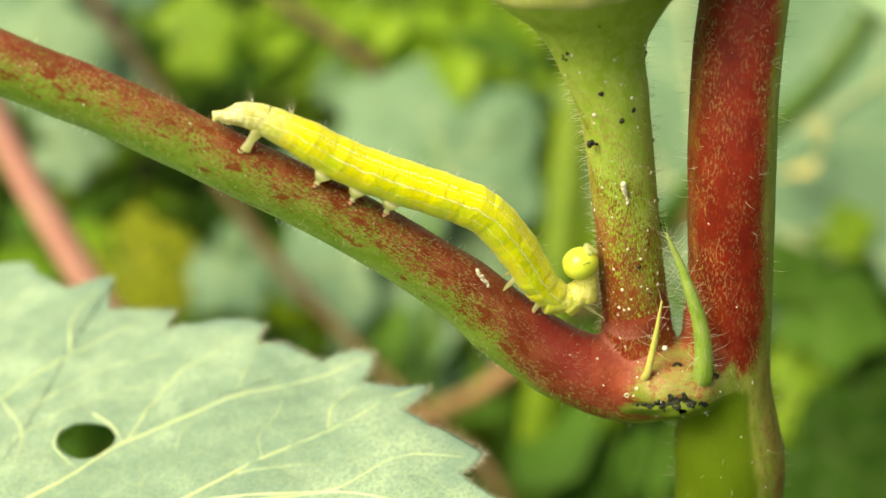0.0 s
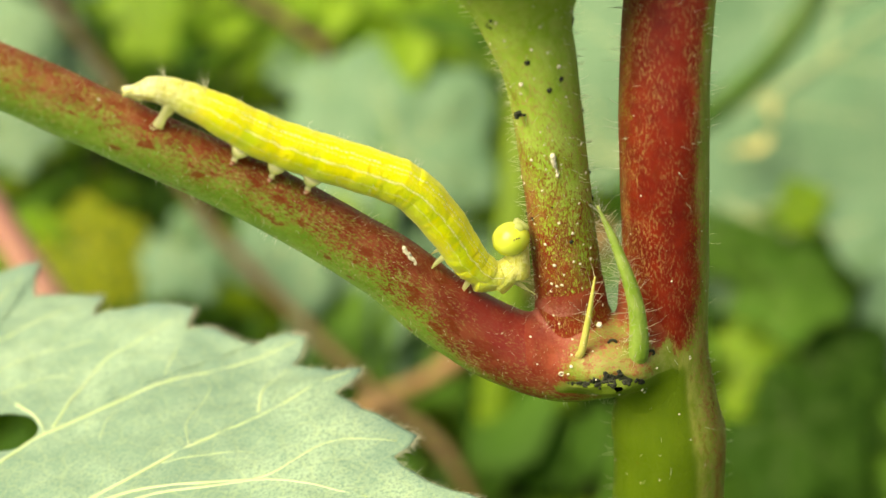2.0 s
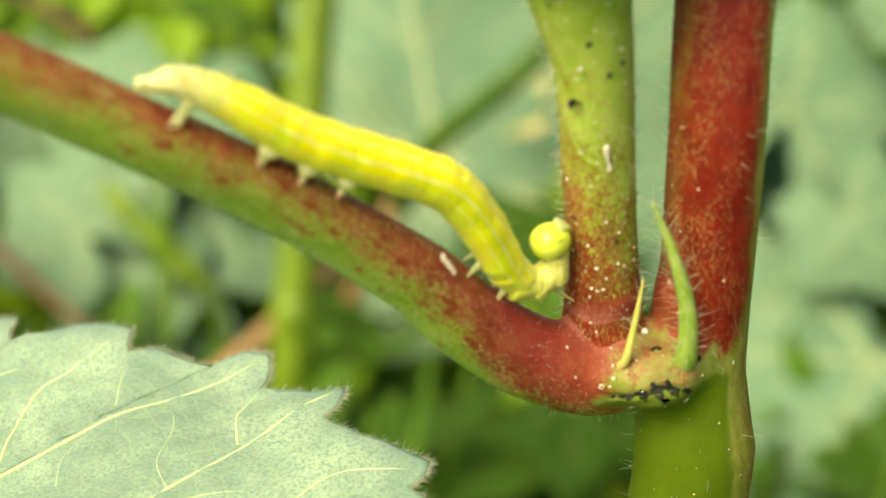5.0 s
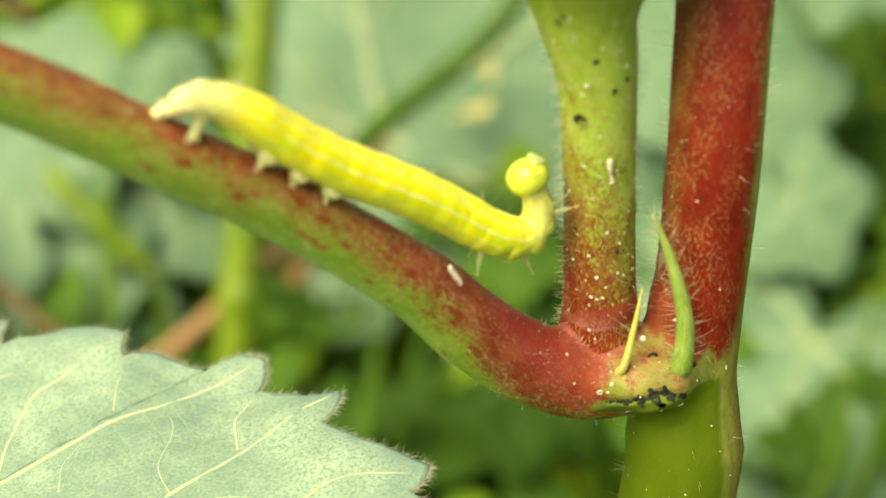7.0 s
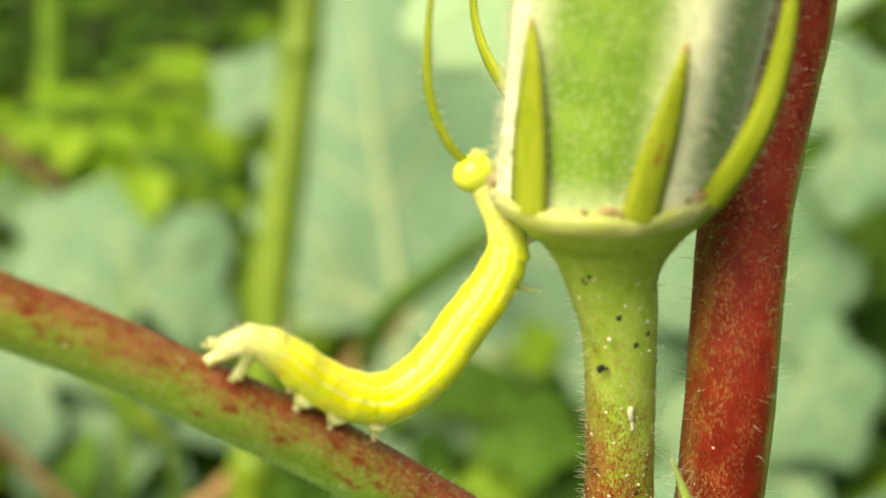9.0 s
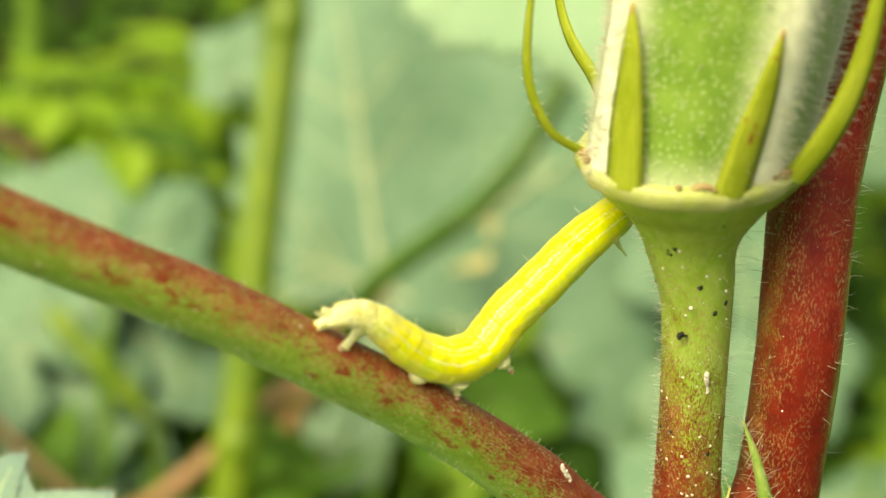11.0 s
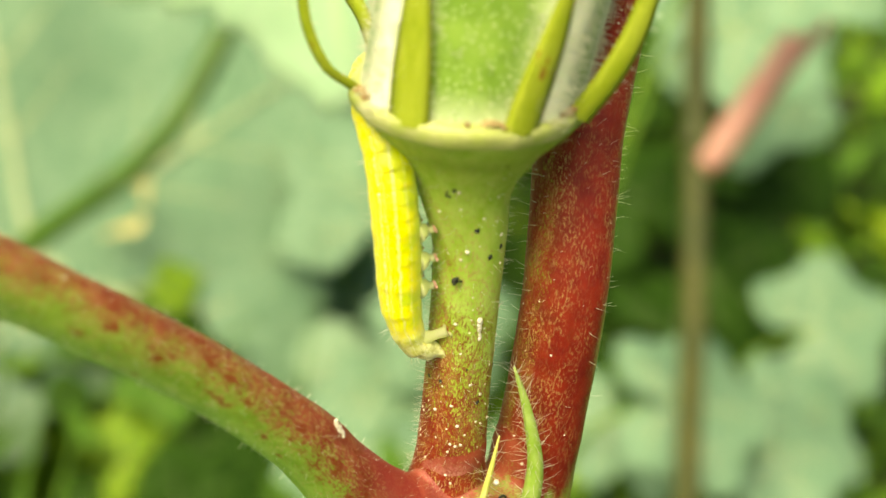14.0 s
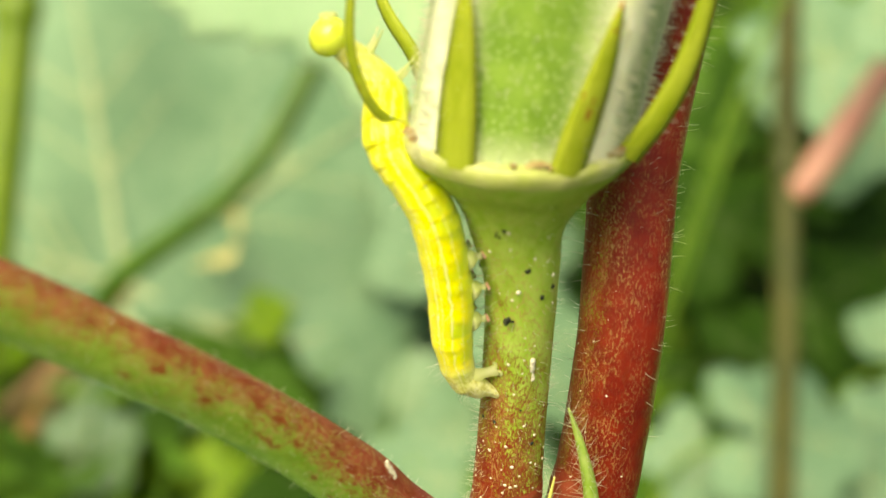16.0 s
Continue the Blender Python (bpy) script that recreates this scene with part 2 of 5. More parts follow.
def catmull(points, n):
    """n + 1 places along a smooth line through the points, evenly spaced by length."""
    p = [Vector(q) for q in points]
    p = [2 * p[0] - p[1]] + p + [2 * p[-1] - p[-2]]
    fine = []
    for i in range(1, len(p) - 2):
        for s in range(16):
            u = s / 16
            a, b, c, d = p[i - 1], p[i], p[i + 1], p[i + 2]
            fine.append(0.5 * (2 * b + (c - a) * u + (2 * a - 5 * b + 4 * c - d) * u * u + (3 * b - a - 3 * c + d) * u ** 3))
    fine.append(p[-2])
    run = [0.0]
    for a, b in zip(fine, fine[1:]):
        run.append(run[-1] + (b - a).length)
    out, j = [], 0
    for k in range(n + 1):
        want = run[-1] * k / n
        while j < len(run) - 2 and run[j + 1] < want:
            j += 1
        gap = run[j + 1] - run[j] or 1e-9
        out.append(fine[j].lerp(fine[j + 1], (want - run[j]) / gap))
    return out


def table(rows, x):
    """Smooth value at x from rows of (x, value), with no overshoot."""
    xs, ys = [r[0] for r in rows], [r[1] for r in rows]
    if x <= xs[0]:
        return ys[0]
    if x >= xs[-1]:
        return ys[-1]
    n = len(xs)
    k = [(ys[i + 1] - ys[i]) / (xs[i + 1] - xs[i]) for i in range(n - 1)]

    def slope(i):
        if i in (0, n - 1):
            return k[0] if i == 0 else k[-1]
        return 2 * k[i - 1] * k[i] / (k[i - 1] + k[i]) if k[i - 1] * k[i] > 0 else 0.0

    i = max(j for j in range(n - 1) if xs[j] <= x)
    h = xs[i + 1] - xs[i]
    u = (x - xs[i]) / h
    a, b = slope(i) * h, slope(i + 1) * h
    d = ys[i + 1] - ys[i]
    return ys[i] + u * (a + u * (3 * d - 2 * a - b + u * (a + b - 2 * d)))


def tube(bm, points, radii, around=12, steps=24, wobble=0.0, red=None, squash=1.0, capped=True, seed=0.0):
    """A tapered tube along a smooth line. radii: rows of (share of length, radius). red: pigment by (share, angle)."""
    line = catmull(points, steps)
    side = Vector((0, -1, 0))
    pig = bm.verts.layers.float.get("red") or bm.verts.layers.float.new("red")
    skin = bm.verts.layers.float_vector.get("skin") or bm.verts.layers.float_vector.new("skin")
    rings, run = [], 0.0
    for i, c in enumerate(line):
        ahead = (line[min(i + 1, steps)] - line[max(i - 1, 0)]).normalized()
        if i:
            run += (c - line[i - 1]).length
        side = (side - ahead * side.dot(ahead)).normalized()
        up = ahead.cross(side)
        r = table(radii, i / steps)
        ring = []
        for k in range(around):
            a = 2 * math.pi * k / around
            off = side * math.cos(a) + up * (math.sin(a) * squash)
            rr = r
            if wobble:
                rr *= 1 + wobble * noise.noise((off * 1.7 + Vector((seed, 0, run * 260))))
            v = bm.verts.new(c + off * rr)
            v[pig] = red(i / steps, a, (c - NODE) * 1000) if red else 0.0
            v[skin] = (math.cos(a) * r * 1000, math.sin(a) * r * 1000, run * 1000 * 0.42 + seed)
            ring.append(v)
        rings.append(ring)
    for a, b in zip(rings, rings[1:]):
        for k in range(around):
            bm.faces.new((a[k], a[(k + 1) % around], b[(k + 1) % around], b[k]))
    if capped:
        bm.faces.new(rings[0][::-1])
        bm.faces.new(rings[-1])
    return rings


def hair(bm, base, way, length, width):
    """A thin bent three-sided hair."""
    side = way.orthogonal().normalized()
    other = way.cross(side).normalized()
    droop = side * (random.uniform(-0.35, 0.35) * length)
    low = [bm.verts.new(base + (side * math.cos(a) + other * math.sin(a)) * width) for a in (0, 2.1, 4.2)]
    mid = [bm.verts.new(base + way * length * 0.55 + droop * 0.3 + (side * math.cos(a) + other * math.sin(a)) * width * 0.6) for a in (0, 2.1, 4.2)]
    tip = bm.verts.new(base + way * length + droop)
    for k in range(3):
        j = (k + 1) % 3
        bm.faces.new((low[k], low[j], mid[j], mid[k]))
        bm.faces.new((mid[k], mid[j], tip))


def hairs_on(rings, count, length, width, rng, lean=0.35, keep=None):
    """Hairs spread over a tube's rings, as one bmesh."""
    bm = bmesh.new()
    n = len(rings)
    for _ in range(count):
        i, k = rng.randrange(1, n - 1), rng.randrange(len(rings[0]))
        mid = sum((v.co for v in rings[i]), Vector()) / len(rings[i])
        p = rings[i][k].co.lerp(rings[i + 1][k].co, rng.random()).lerp(rings[i][(k + 1) % len(rings[0])].co, rng.random() * 0.5)
        if keep and not keep(p):
            continue
        out = (p - mid).normalized()
        along = (rings[i + 1][k].co - rings[i][k].co).normalized()
        way = (out + along * rng.uniform(-lean, lean) + Vector([rng.uniform(-0.2, 0.2) for _ in range(3)])).normalized()
        hair(bm, p - out * width, way, length * rng.uniform(0.4, 1.2), width)
    return bm


def bead(bm, c, r, flat=0.6, out=Vector((0, -1, 0)), rng=random):
    """A small irregular grain."""
    q = out.to_track_quat("Z", "Y").to_matrix()
    rows = []
    for i in range(4):
        e = -0.6 + i * 0.7
        rows.append([bm.verts.new(c + q @ Vector((math.cos(a) * math.cos(e), math.sin(a) * math.cos(e), math.sin(e) * flat)) * r * rng.uniform(0.8, 1.2)) for a in (0, 1.05, 2.1, 3.15, 4.2, 5.25)])
    for a, b in zip(rows, rows[1:]):
        for k in range(6):
            bm.faces.new((a[k], a[(k + 1) % 6], b[(k + 1) % 6], b[k]))
    bm.faces.new(rows[-1])


def specks_on(rings, count, size, rng, flat=0.5, keep=None):
    bm = bmesh.new()
    n = len(rings)
    for _ in range(count):
        i, k = rng.randrange(1, n - 1), rng.randrange(len(rings[0]))
        mid = sum((v.co for v in rings[i]), Vector()) / len(rings[i])
        p = rings[i][k].co.lerp(rings[i + 1][k].co, rng.random()).lerp(rings[i][(k + 1) % len(rings[0])].co, rng.random())
        if keep and not keep(p):
            continue
        bead(bm, p, size * rng.uniform(0.4, 1.25), flat, (p - mid).normalized(), rng)
    return bm


# ---- ground ----
def ground():
    m, t, b = nodes_of("soil")
    t.links.new(ramp(t, noise_node(t, 9, 6, 0.7), (0.3, (0.020, 0.022, 0.010)), (0.55, (0.05, 0.045, 0.022)), (0.75, (0.07, 0.10, 0.03))), b.inputs["Base Color"])
    b.inputs["Roughness"].default_value = 0.95
    bump(t, b, noise_node(t, 40, 5), 0.8, 0.02)
    bm = bmesh.new()
    n = 60
    grid = []
    for i in range(n + 1):
        row = []
        for j in range(n + 1):
            x, y = [math.copysign(abs(2 * q / n - 1) ** 4 * 3000 + abs(2 * q / n - 1) * 3, 2 * q / n - 1) for q in (i, j)]
            near = max(0.0, 1 - (x * x + y * y) ** 0.5 / 40)
            row.append(bm.verts.new((x, y, 0.03 * near * (noise.noise((x * 3, y * 3, 0)) - 0.3) - 0.01)))
        grid.append(row)
    for i in range(n):
        for j in range(n):
            bm.faces.new((grid[i][j], grid[i + 1][j], grid[i + 1][j + 1], grid[i][j + 1]))
    tagged(finish("ground", bm, m), "dark moist soil under dense green weeds", "ground", kind="structure")


ground()

# ---- the okra plant ----
plant = thing("okra_plant", Vector((0.012, 0.006, 0.0)), "okra plant with red-flushed hairy stems and a young green pod", "okra plant")
rng = random.Random(4)


def stem_red(a, z):
    """Pigment of the stem by angle from the front and height: crimson but for one flank; below the joint only that flank is streaked."""
    up = table(((-1, 0.66), (-0.6, 0.84), (-0.2, 1.0), (0.2, 0.96), (0.45, 0.74), (0.68, 0.42), (0.85, 0.22), (1, 0.12)), math.cos(a - 1.62)) * 1.12
    down = -0.30 + 0.80 * table(((0.30, 0.0), (0.75, 1.0)), math.cos(a - 1.5))
    ragged = z + 2.4 * noise.noise((math.cos(a) * 3.2, math.sin(a) * 3.2, 4.0))
    k = table(((-4.6, 0.0), (-1.4, 1.0)), ragged)
    return down + (up - down) * k


def stem():
    def red(s, a, c):
        return stem_red(a, c.z)
    pts = [mm(12, 6, -621), mm(11, 6, -300), mm(8.5, 5, -60), mm(7.2, 4.6, -19), mm(6.4, 4.5, -12), mm(5.7, 4.5, -5), mm(5.1, 4.5, 3.8),
           mm(4.2, 4.7, 14), mm(4.1, 6.2, 20), mm(4.7, 9, 27), mm(6.3, 12, 37), mm(7.5, 14, 60), mm(12, 16, 150)]
    bm = bmesh.new()
    rings = tube(bm, pts, ((0, 0.006), (0.6, 0.0055), (0.76, 0.0049), (0.785, 0.0048), (0.797, 0.0036), (0.82, 0.0034), (0.85, 0.0034), (1, 0.0028)), 40, 620, 0.03, red)
    hb = hairs_on(rings[440:570], 1300, 0.0012, 0.000020, rng, 0.2, lambda p: p.y > 0.0042 or rng.random() < 0.2)
    sb = specks_on(rings[440:570], 260, 0.00008, rng)
    ob = finish("stem", bm, STEM, plant, "thick crimson stem with a green flank")
    tagged(finish("stem_hairs", hb, HAIR, ob, "short pale bristles"), kind="stuff")
    tagged(finish("stem_specks", sb, SPECK, ob, "tiny cream specks"), kind="stuff")


def petiole():
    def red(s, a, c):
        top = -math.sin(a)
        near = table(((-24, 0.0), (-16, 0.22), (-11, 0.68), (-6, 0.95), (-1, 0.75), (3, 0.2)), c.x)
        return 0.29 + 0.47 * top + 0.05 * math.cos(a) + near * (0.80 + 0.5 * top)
    pts = [mm(-150, -8, 74), mm(-110, -5, 55), mm(-70, -1.5, 35), mm(-50, 0, 24.9), mm(-42.4, 0.5, 21.2), mm(-34.6, 1, 16.6), mm(-26.4, 2, 11.4), mm(-17.6, 3, 4.7),
           mm(-12.9, 3.5, 0), mm(-8.1, 4, -3.9), mm(-3.2, 4, -5.9), mm(1.5, 4.4, -6.0), mm(5.5, 4.5, -5.2)]
    bm = bmesh.new()
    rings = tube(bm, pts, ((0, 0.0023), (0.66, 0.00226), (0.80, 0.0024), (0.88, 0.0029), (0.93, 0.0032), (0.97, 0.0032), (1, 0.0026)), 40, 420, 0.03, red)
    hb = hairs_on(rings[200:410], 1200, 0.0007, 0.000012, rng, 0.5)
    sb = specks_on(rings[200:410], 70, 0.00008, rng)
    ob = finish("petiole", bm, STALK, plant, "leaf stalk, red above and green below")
    tagged(finish("petiole_hairs", hb, HAIR, ob, "fine pale hairs"), kind="stuff")
    tagged(finish("petiole_specks", sb, SPECK, ob, "tiny cream specks"), kind="stuff")


def surface_net(f, origin, step):
    """Vertices and quads of the surface where the values f on a grid pass through zero."""
    low = f < 0
    near = [low[i:i - 1 or None, j:j - 1 or None, k:k - 1 or None] for i in (0, 1) for j in (0, 1) for k in (0, 1)]
    count = sum(c.astype(int) for c in near)
    cells = np.argwhere((count > 0) & (count < 8))
    index = -np.ones(count.shape, int)
    index[tuple(cells.T)] = np.arange(len(cells))
    total, hits = np.zeros((len(cells), 3)), np.zeros(len(cells))
    for axis in range(3):
        for p in (0, 1):
            for q in (0, 1):
                a = np.insert(np.array([p, q]), axis, 0)
                b = np.insert(np.array([p, q]), axis, 1)
                fa, fb = f[tuple((cells + a).T)], f[tuple((cells + b).T)]
                cross = (fa < 0) != (fb < 0)
                u = np.where(cross, fa / np.where(cross, fa - fb, 1.0), 0.0)
                total += np.where(cross[:, None], cells + a + u[:, None] * (b - a), 0.0)
                hits += cross
    verts = origin + step * total / hits[:, None]
    quads = []
    for axis in range(3):
        one = np.eye(3, dtype=int)[axis]
        shift = [np.eye(3, dtype=int)[k] for k in range(3) if k != axis]
        upper = low[tuple(slice(1, None) if k == axis else slice(None) for k in range(3))]
        lower = low[tuple(slice(None, -1) if k == axis else slice(None) for k in range(3))]
        for e in np.argwhere(upper != lower):
            if (e < 1).any() or (e >= np.array(count.shape)).any():
                continue
            ring = [index[tuple(e - a)] for a in (0 * one, shift[0], shift[0] + shift[1], shift[1])]
            flip = lower[tuple(e)] == (axis == 1)
            quads.append(ring[::-1] if flip else ring)
    return verts, quads


CRACK = ((-2.6, -5.5), (-1.0, -4.6), (0.5, -4.0), (1.8, -4.1), (3.2, -4.7))


def node_swelling():
    """The joint: stem, leaf stalk and pod stalk run into one another, with a shelf for the stipules and a cracked scar below it."""
    step = 0.16
    low, high = np.array((-11.0, -1.5, -18.0)), np.array((10.5, 9.5, 5.0))
    axes = [np.arange(low[k], high[k], step) for k in range(3)]
    g = np.stack(np.meshgrid(*axes, indexing="ij"), -1)

    def rod(points, radii):
        best = np.full(g.shape[:3], 99.0)
        for a, b, ra, rb in zip(points, points[1:], radii, radii[1:]):
            a, b = np.array(a), np.array(b)
            u = np.clip(((g - a) @ (b - a)) / ((b - a) @ (b - a)), 0, 1)
            best = np.minimum(best, np.linalg.norm(g - a - u[..., None] * (b - a), axis=-1) - (ra + (rb - ra) * u))
        return best

    def lump(c, r):
        q = (g - np.array(c)) / np.array(r)
        return (np.linalg.norm(q, axis=-1) - 1) * min(r)

    def join(a, b, k):
        h = np.clip(0.5 + 0.5 * (b - a) / k, 0, 1)
        return b + (a - b) * h - k * h * (1 - h)

    stem_d = rod(((7.3, 4.6, -20), (6.9, 4.55, -16), (6.4, 4.5, -12), (5.7, 4.5, -5), (5.0, 4.5, 3.8), (4.6, 4.6, 8)), (4.75, 4.7, 4.45, 3.75, 3.5, 3.45))
    stalk_d = rod(((-17.6, 3, 4.7), (-12.9, 3.5, 0.1), (-8.1, 4, -3.9), (-3.2, 4, -5.9), (1.5, 4.4, -6.0)), (2.65, 2.95, 3.15, 3.1, 2.9))
    pod_d = rod(((-1.5, 5.4, -4), (-1.9, 5.5, -2.4), (-3.5, 5.5, 8.5)), (2.95, 2.85, 2.65))
    shelf_d = lump((0.9, 1.7, -4.5), (3.9, 3.0, 2.4))
    d = join(join(join(stalk_d, pod_d, 0.9), shelf_d, 1.4), stem_d, 1.5)
    x, y, z = np.moveaxis(g, -1, 0)
    line_z = np.interp(x, [c[0] for c in CRACK], [c[1] for c in CRACK])
    gash = np.exp(-((z - line_z) / 0.32) ** 2) * np.clip(1 - np.abs(x - 0.3) / 3.2, 0, 1) ** 0.5 * (y < 3.0)
    d += 0.20 * gash - 0.05
    d += 0.10 * np.sin(x * 2.1 + 1.3 * np.sin(z * 1.7)) * np.sin(z * 2.4 + y) * np.exp(-((x - 0.6) / 3.2) ** 2 - ((z + 4.6) / 2.2) ** 2)
    far = np.sqrt(((x + 0.5) / 1.0) ** 2 + (y - 4) ** 2 + ((z + 4.5) / 1.0) ** 2)
    d += 0.14 * np.clip(far - 5.8, 0, None)
    verts, quads = surface_net(d, low, step)
    me = bpy.data.meshes.new("node_swelling")
    base = np.array(plant.location)
    me.from_pydata((verts / 1000 + np.array(NODE) - base).tolist(), [], quads)
    at = tuple(np.clip(np.rint((verts - low) / step).astype(int), 0, np.array(d.shape) - 1).T)
    vx, vy, vz = verts.T
    gap_z = np.interp(vx, [c[0] for c in CRACK], [c[1] for c in CRACK])
    parts = [(stem_d, np.array([stem_red(math.atan2(p[0] - 5.6, 4.5 - p[1]), p[2]) for p in verts])), (pod_d, 0.85 + 0 * vx),
             (stalk_d, (1.0 - 1.4 * np.clip((-6.3 - vz + 0.30 * (vx + 6)) / 1.5, 0, 1)) * np.clip((-0.6 - vx) / 2.2, 0.05, 1)), (shelf_d, np.where(vz > gap_z + 0.2, 0.42, -0.15))]
    weight = [np.exp(-(p[at] + 0.1) / 0.45) for p, _ in parts]
    red = sum(w * r for w, (_, r) in zip(weight, parts)) / sum(weight)
    me.attributes.new("red", "FLOAT", "POINT").data.foreach_set("value", red.astype(np.float32))
    # first a painted sheen over the leaf stalk's foot, then the shelf's tan-pink
    pink = np.exp(-((vx + 3.3) / 1.7) ** 2 - ((vz + 1.0) / 1.3) ** 2) * 0.75 + np.exp(-((vx - 0.8) / 3.0) ** 2 - ((vz + 2.7) / 1.1) ** 2) * 0.25
    me.attributes.new("pink", "FLOAT", "POINT").data.foreach_set("value", pink.astype(np.float32))
    me.attributes.new("skin", "FLOAT_VECTOR", "POINT").data.foreach_set("vector", verts.astype(np.float32).ravel())
    for p in me.polygons:
        p.use_smooth = True
    me.materials.append(NODE_SKIN)
    ob = new("node_swelling", me)
    ob.parent = plant
    ob["label"] = "swollen joint, rosy with a painted sheen above and green below a dark crack"
    # soot in the crack, grains and hairs on the skin
    wide = 0.62 * np.clip(1 - np.abs(vx - 0.5) / 3.3, 0.06, 1) * (0.75 + 0.6 * np.sin(vx * 5.3 + vz * 3.1))
    inside = np.flatnonzero((np.abs(vz - gap_z) < wide) & (vx > -2.9) & (vx < 3.4) & (vy < 2.2))
    cb = bmesh.new()
    for k in rng.sample(inside.tolist(), min(520, len(inside))):
        bead(cb, mm(*verts[k]), 0.00012 * rng.uniform(0.5, 1.7), 0.4, Vector((0, -1, 0.2)), rng)
    tagged(finish("crack", cb, SOOT, ob, "black corky crack"), kind="stuff")
    front = np.flatnonzero((vy < 2.5) & (far[at] < 6.5)).tolist()
    gb = bmesh.new()
    for k in rng.sample(front, 30):
        bead(gb, mm(*verts[k]), 0.00012 * rng.uniform(0.4, 1.5), 0.7, Vector((0, -1, 0.3)), rng)
    tagged(finish("node_grains", gb, SPECK, ob, "cream grains on the joint"), kind="stuff")
    for x0, z0, r in ((0.8, -2.1, 0.42), (3.8, -2.8, 0.36), (-3.2, -4.6, 0.26)):
        wart = bmesh.new()
        k = min(front, key=lambda i: (verts[i][0] - x0) ** 2 + (verts[i][2] - z0) ** 2)
        for i in range(16):
            a = i * 0.393
            bead(wart, mm(*verts[k]) + Vector((math.cos(a) * r * 0.7, -0.05, math.sin(a) * r * 0.6)) / 1000, r / 1000 * 0.3, 0.6, Vector((0, -1, 0.3)), rng)
        finish("wart", wart, SOOT if r > 0.3 else SPECK, ob, "small round corky wart")


POD_AXIS = Vector((0.03, 0.06, 1)).normalized()
POD_FOOT = mm(-7.6, 6.1, 30.8)
POD_TURN = Matrix.Translation(POD_FOOT) @ Vector((0, 0, 1)).rotation_difference(POD_AXIS).to_matrix().to_4x4()
FACE = math.atan2(-85, -51)
RIM_TILT = Vector((0.94, -0.34, 0)) * 0.15 + Vector((0.54, 0.84, 0)) * 0.08
RIM_AXIS = (POD_AXIS - RIM_TILT).normalized()


def around_pod(angle, radius, height):
    """A place round the pod: angle from the side that faces the path's end, radius and height in mm. The foot of the pod sits askew."""
    a = FACE + angle
    p = Vector((math.cos(a) * radius, math.sin(a) * radius, height))
    p.z += p.dot(RIM_TILT) * math.exp(-(height / 7) ** 2)
    return POD_TURN @ (p / 1000)


def peduncle():
    def red(s, a, c):
        return table(((0, 0.95), (0.3, 0.62), (0.55, 0.36), (0.72, 0.12), (1, -0.1)), s) + 0.12 * math.cos(a + 1.4)
    pts = [mm(-1.5, 5.4, -5), mm(-1.9, 5.5, -2.4), mm(-3.5, 5.5, 8.5), mm(-5.1, 5.5, 18.5), mm(-6.4, 5.75, 23.3), POD_FOOT - RIM_AXIS * 0.0036, POD_FOOT - RIM_AXIS * 0.0003]
    bm = bmesh.new()
    rings = tube(bm, pts, ((0, 0.0038), (0.05, 0.0034), (0.10, 0.0030), (0.15, 0.0028), (0.4, 0.0026), (0.64, 0.0027), (0.734, 0.0030), (0.811, 0.0036), (0.888, 0.0052), (0.942, 0.0071), (0.978, 0.0081), (1, 0.0084)), 56, 200, 0.02, red)
    hb = hairs_on(rings[5:190], 1400, 0.0010, 0.000018, rng, 0.2, lambda p: p.y > 0.0046 or rng.random() < 0.25)
    sb = specks_on(rings[20:180], 150, 0.00013, rng)
    kb = specks_on(rings[60:185], 22, 0.00020, rng)
    ob = finish("peduncle", bm, PEDUNCLE_SKIN, plant, "pod stalk, green above and red at its foot")
    tagged(finish("peduncle_hairs", hb, HAIR, ob, "short pale bristles"), kind="stuff")
    tagged(finish("peduncle_specks", sb, SPECK, ob, "cream specks"), kind="stuff")
    tagged(finish("dark_specks", kb, SOOT, ob, "black specks of soot mould"), kind="stuff")


def ridge_at(a):
    """1 on a ridge of the pod, 0 in the furrows; the five ridges are not quite evenly spread."""
    d = min(abs((a - c + math.pi) % (2 * math.pi) - math.pi) for c in (0.70, 1.95, 3.14, -2.02, -0.82))
    return (0.5 + 0.5 * math.cos(min(math.pi, 5 * d))) ** 2.5


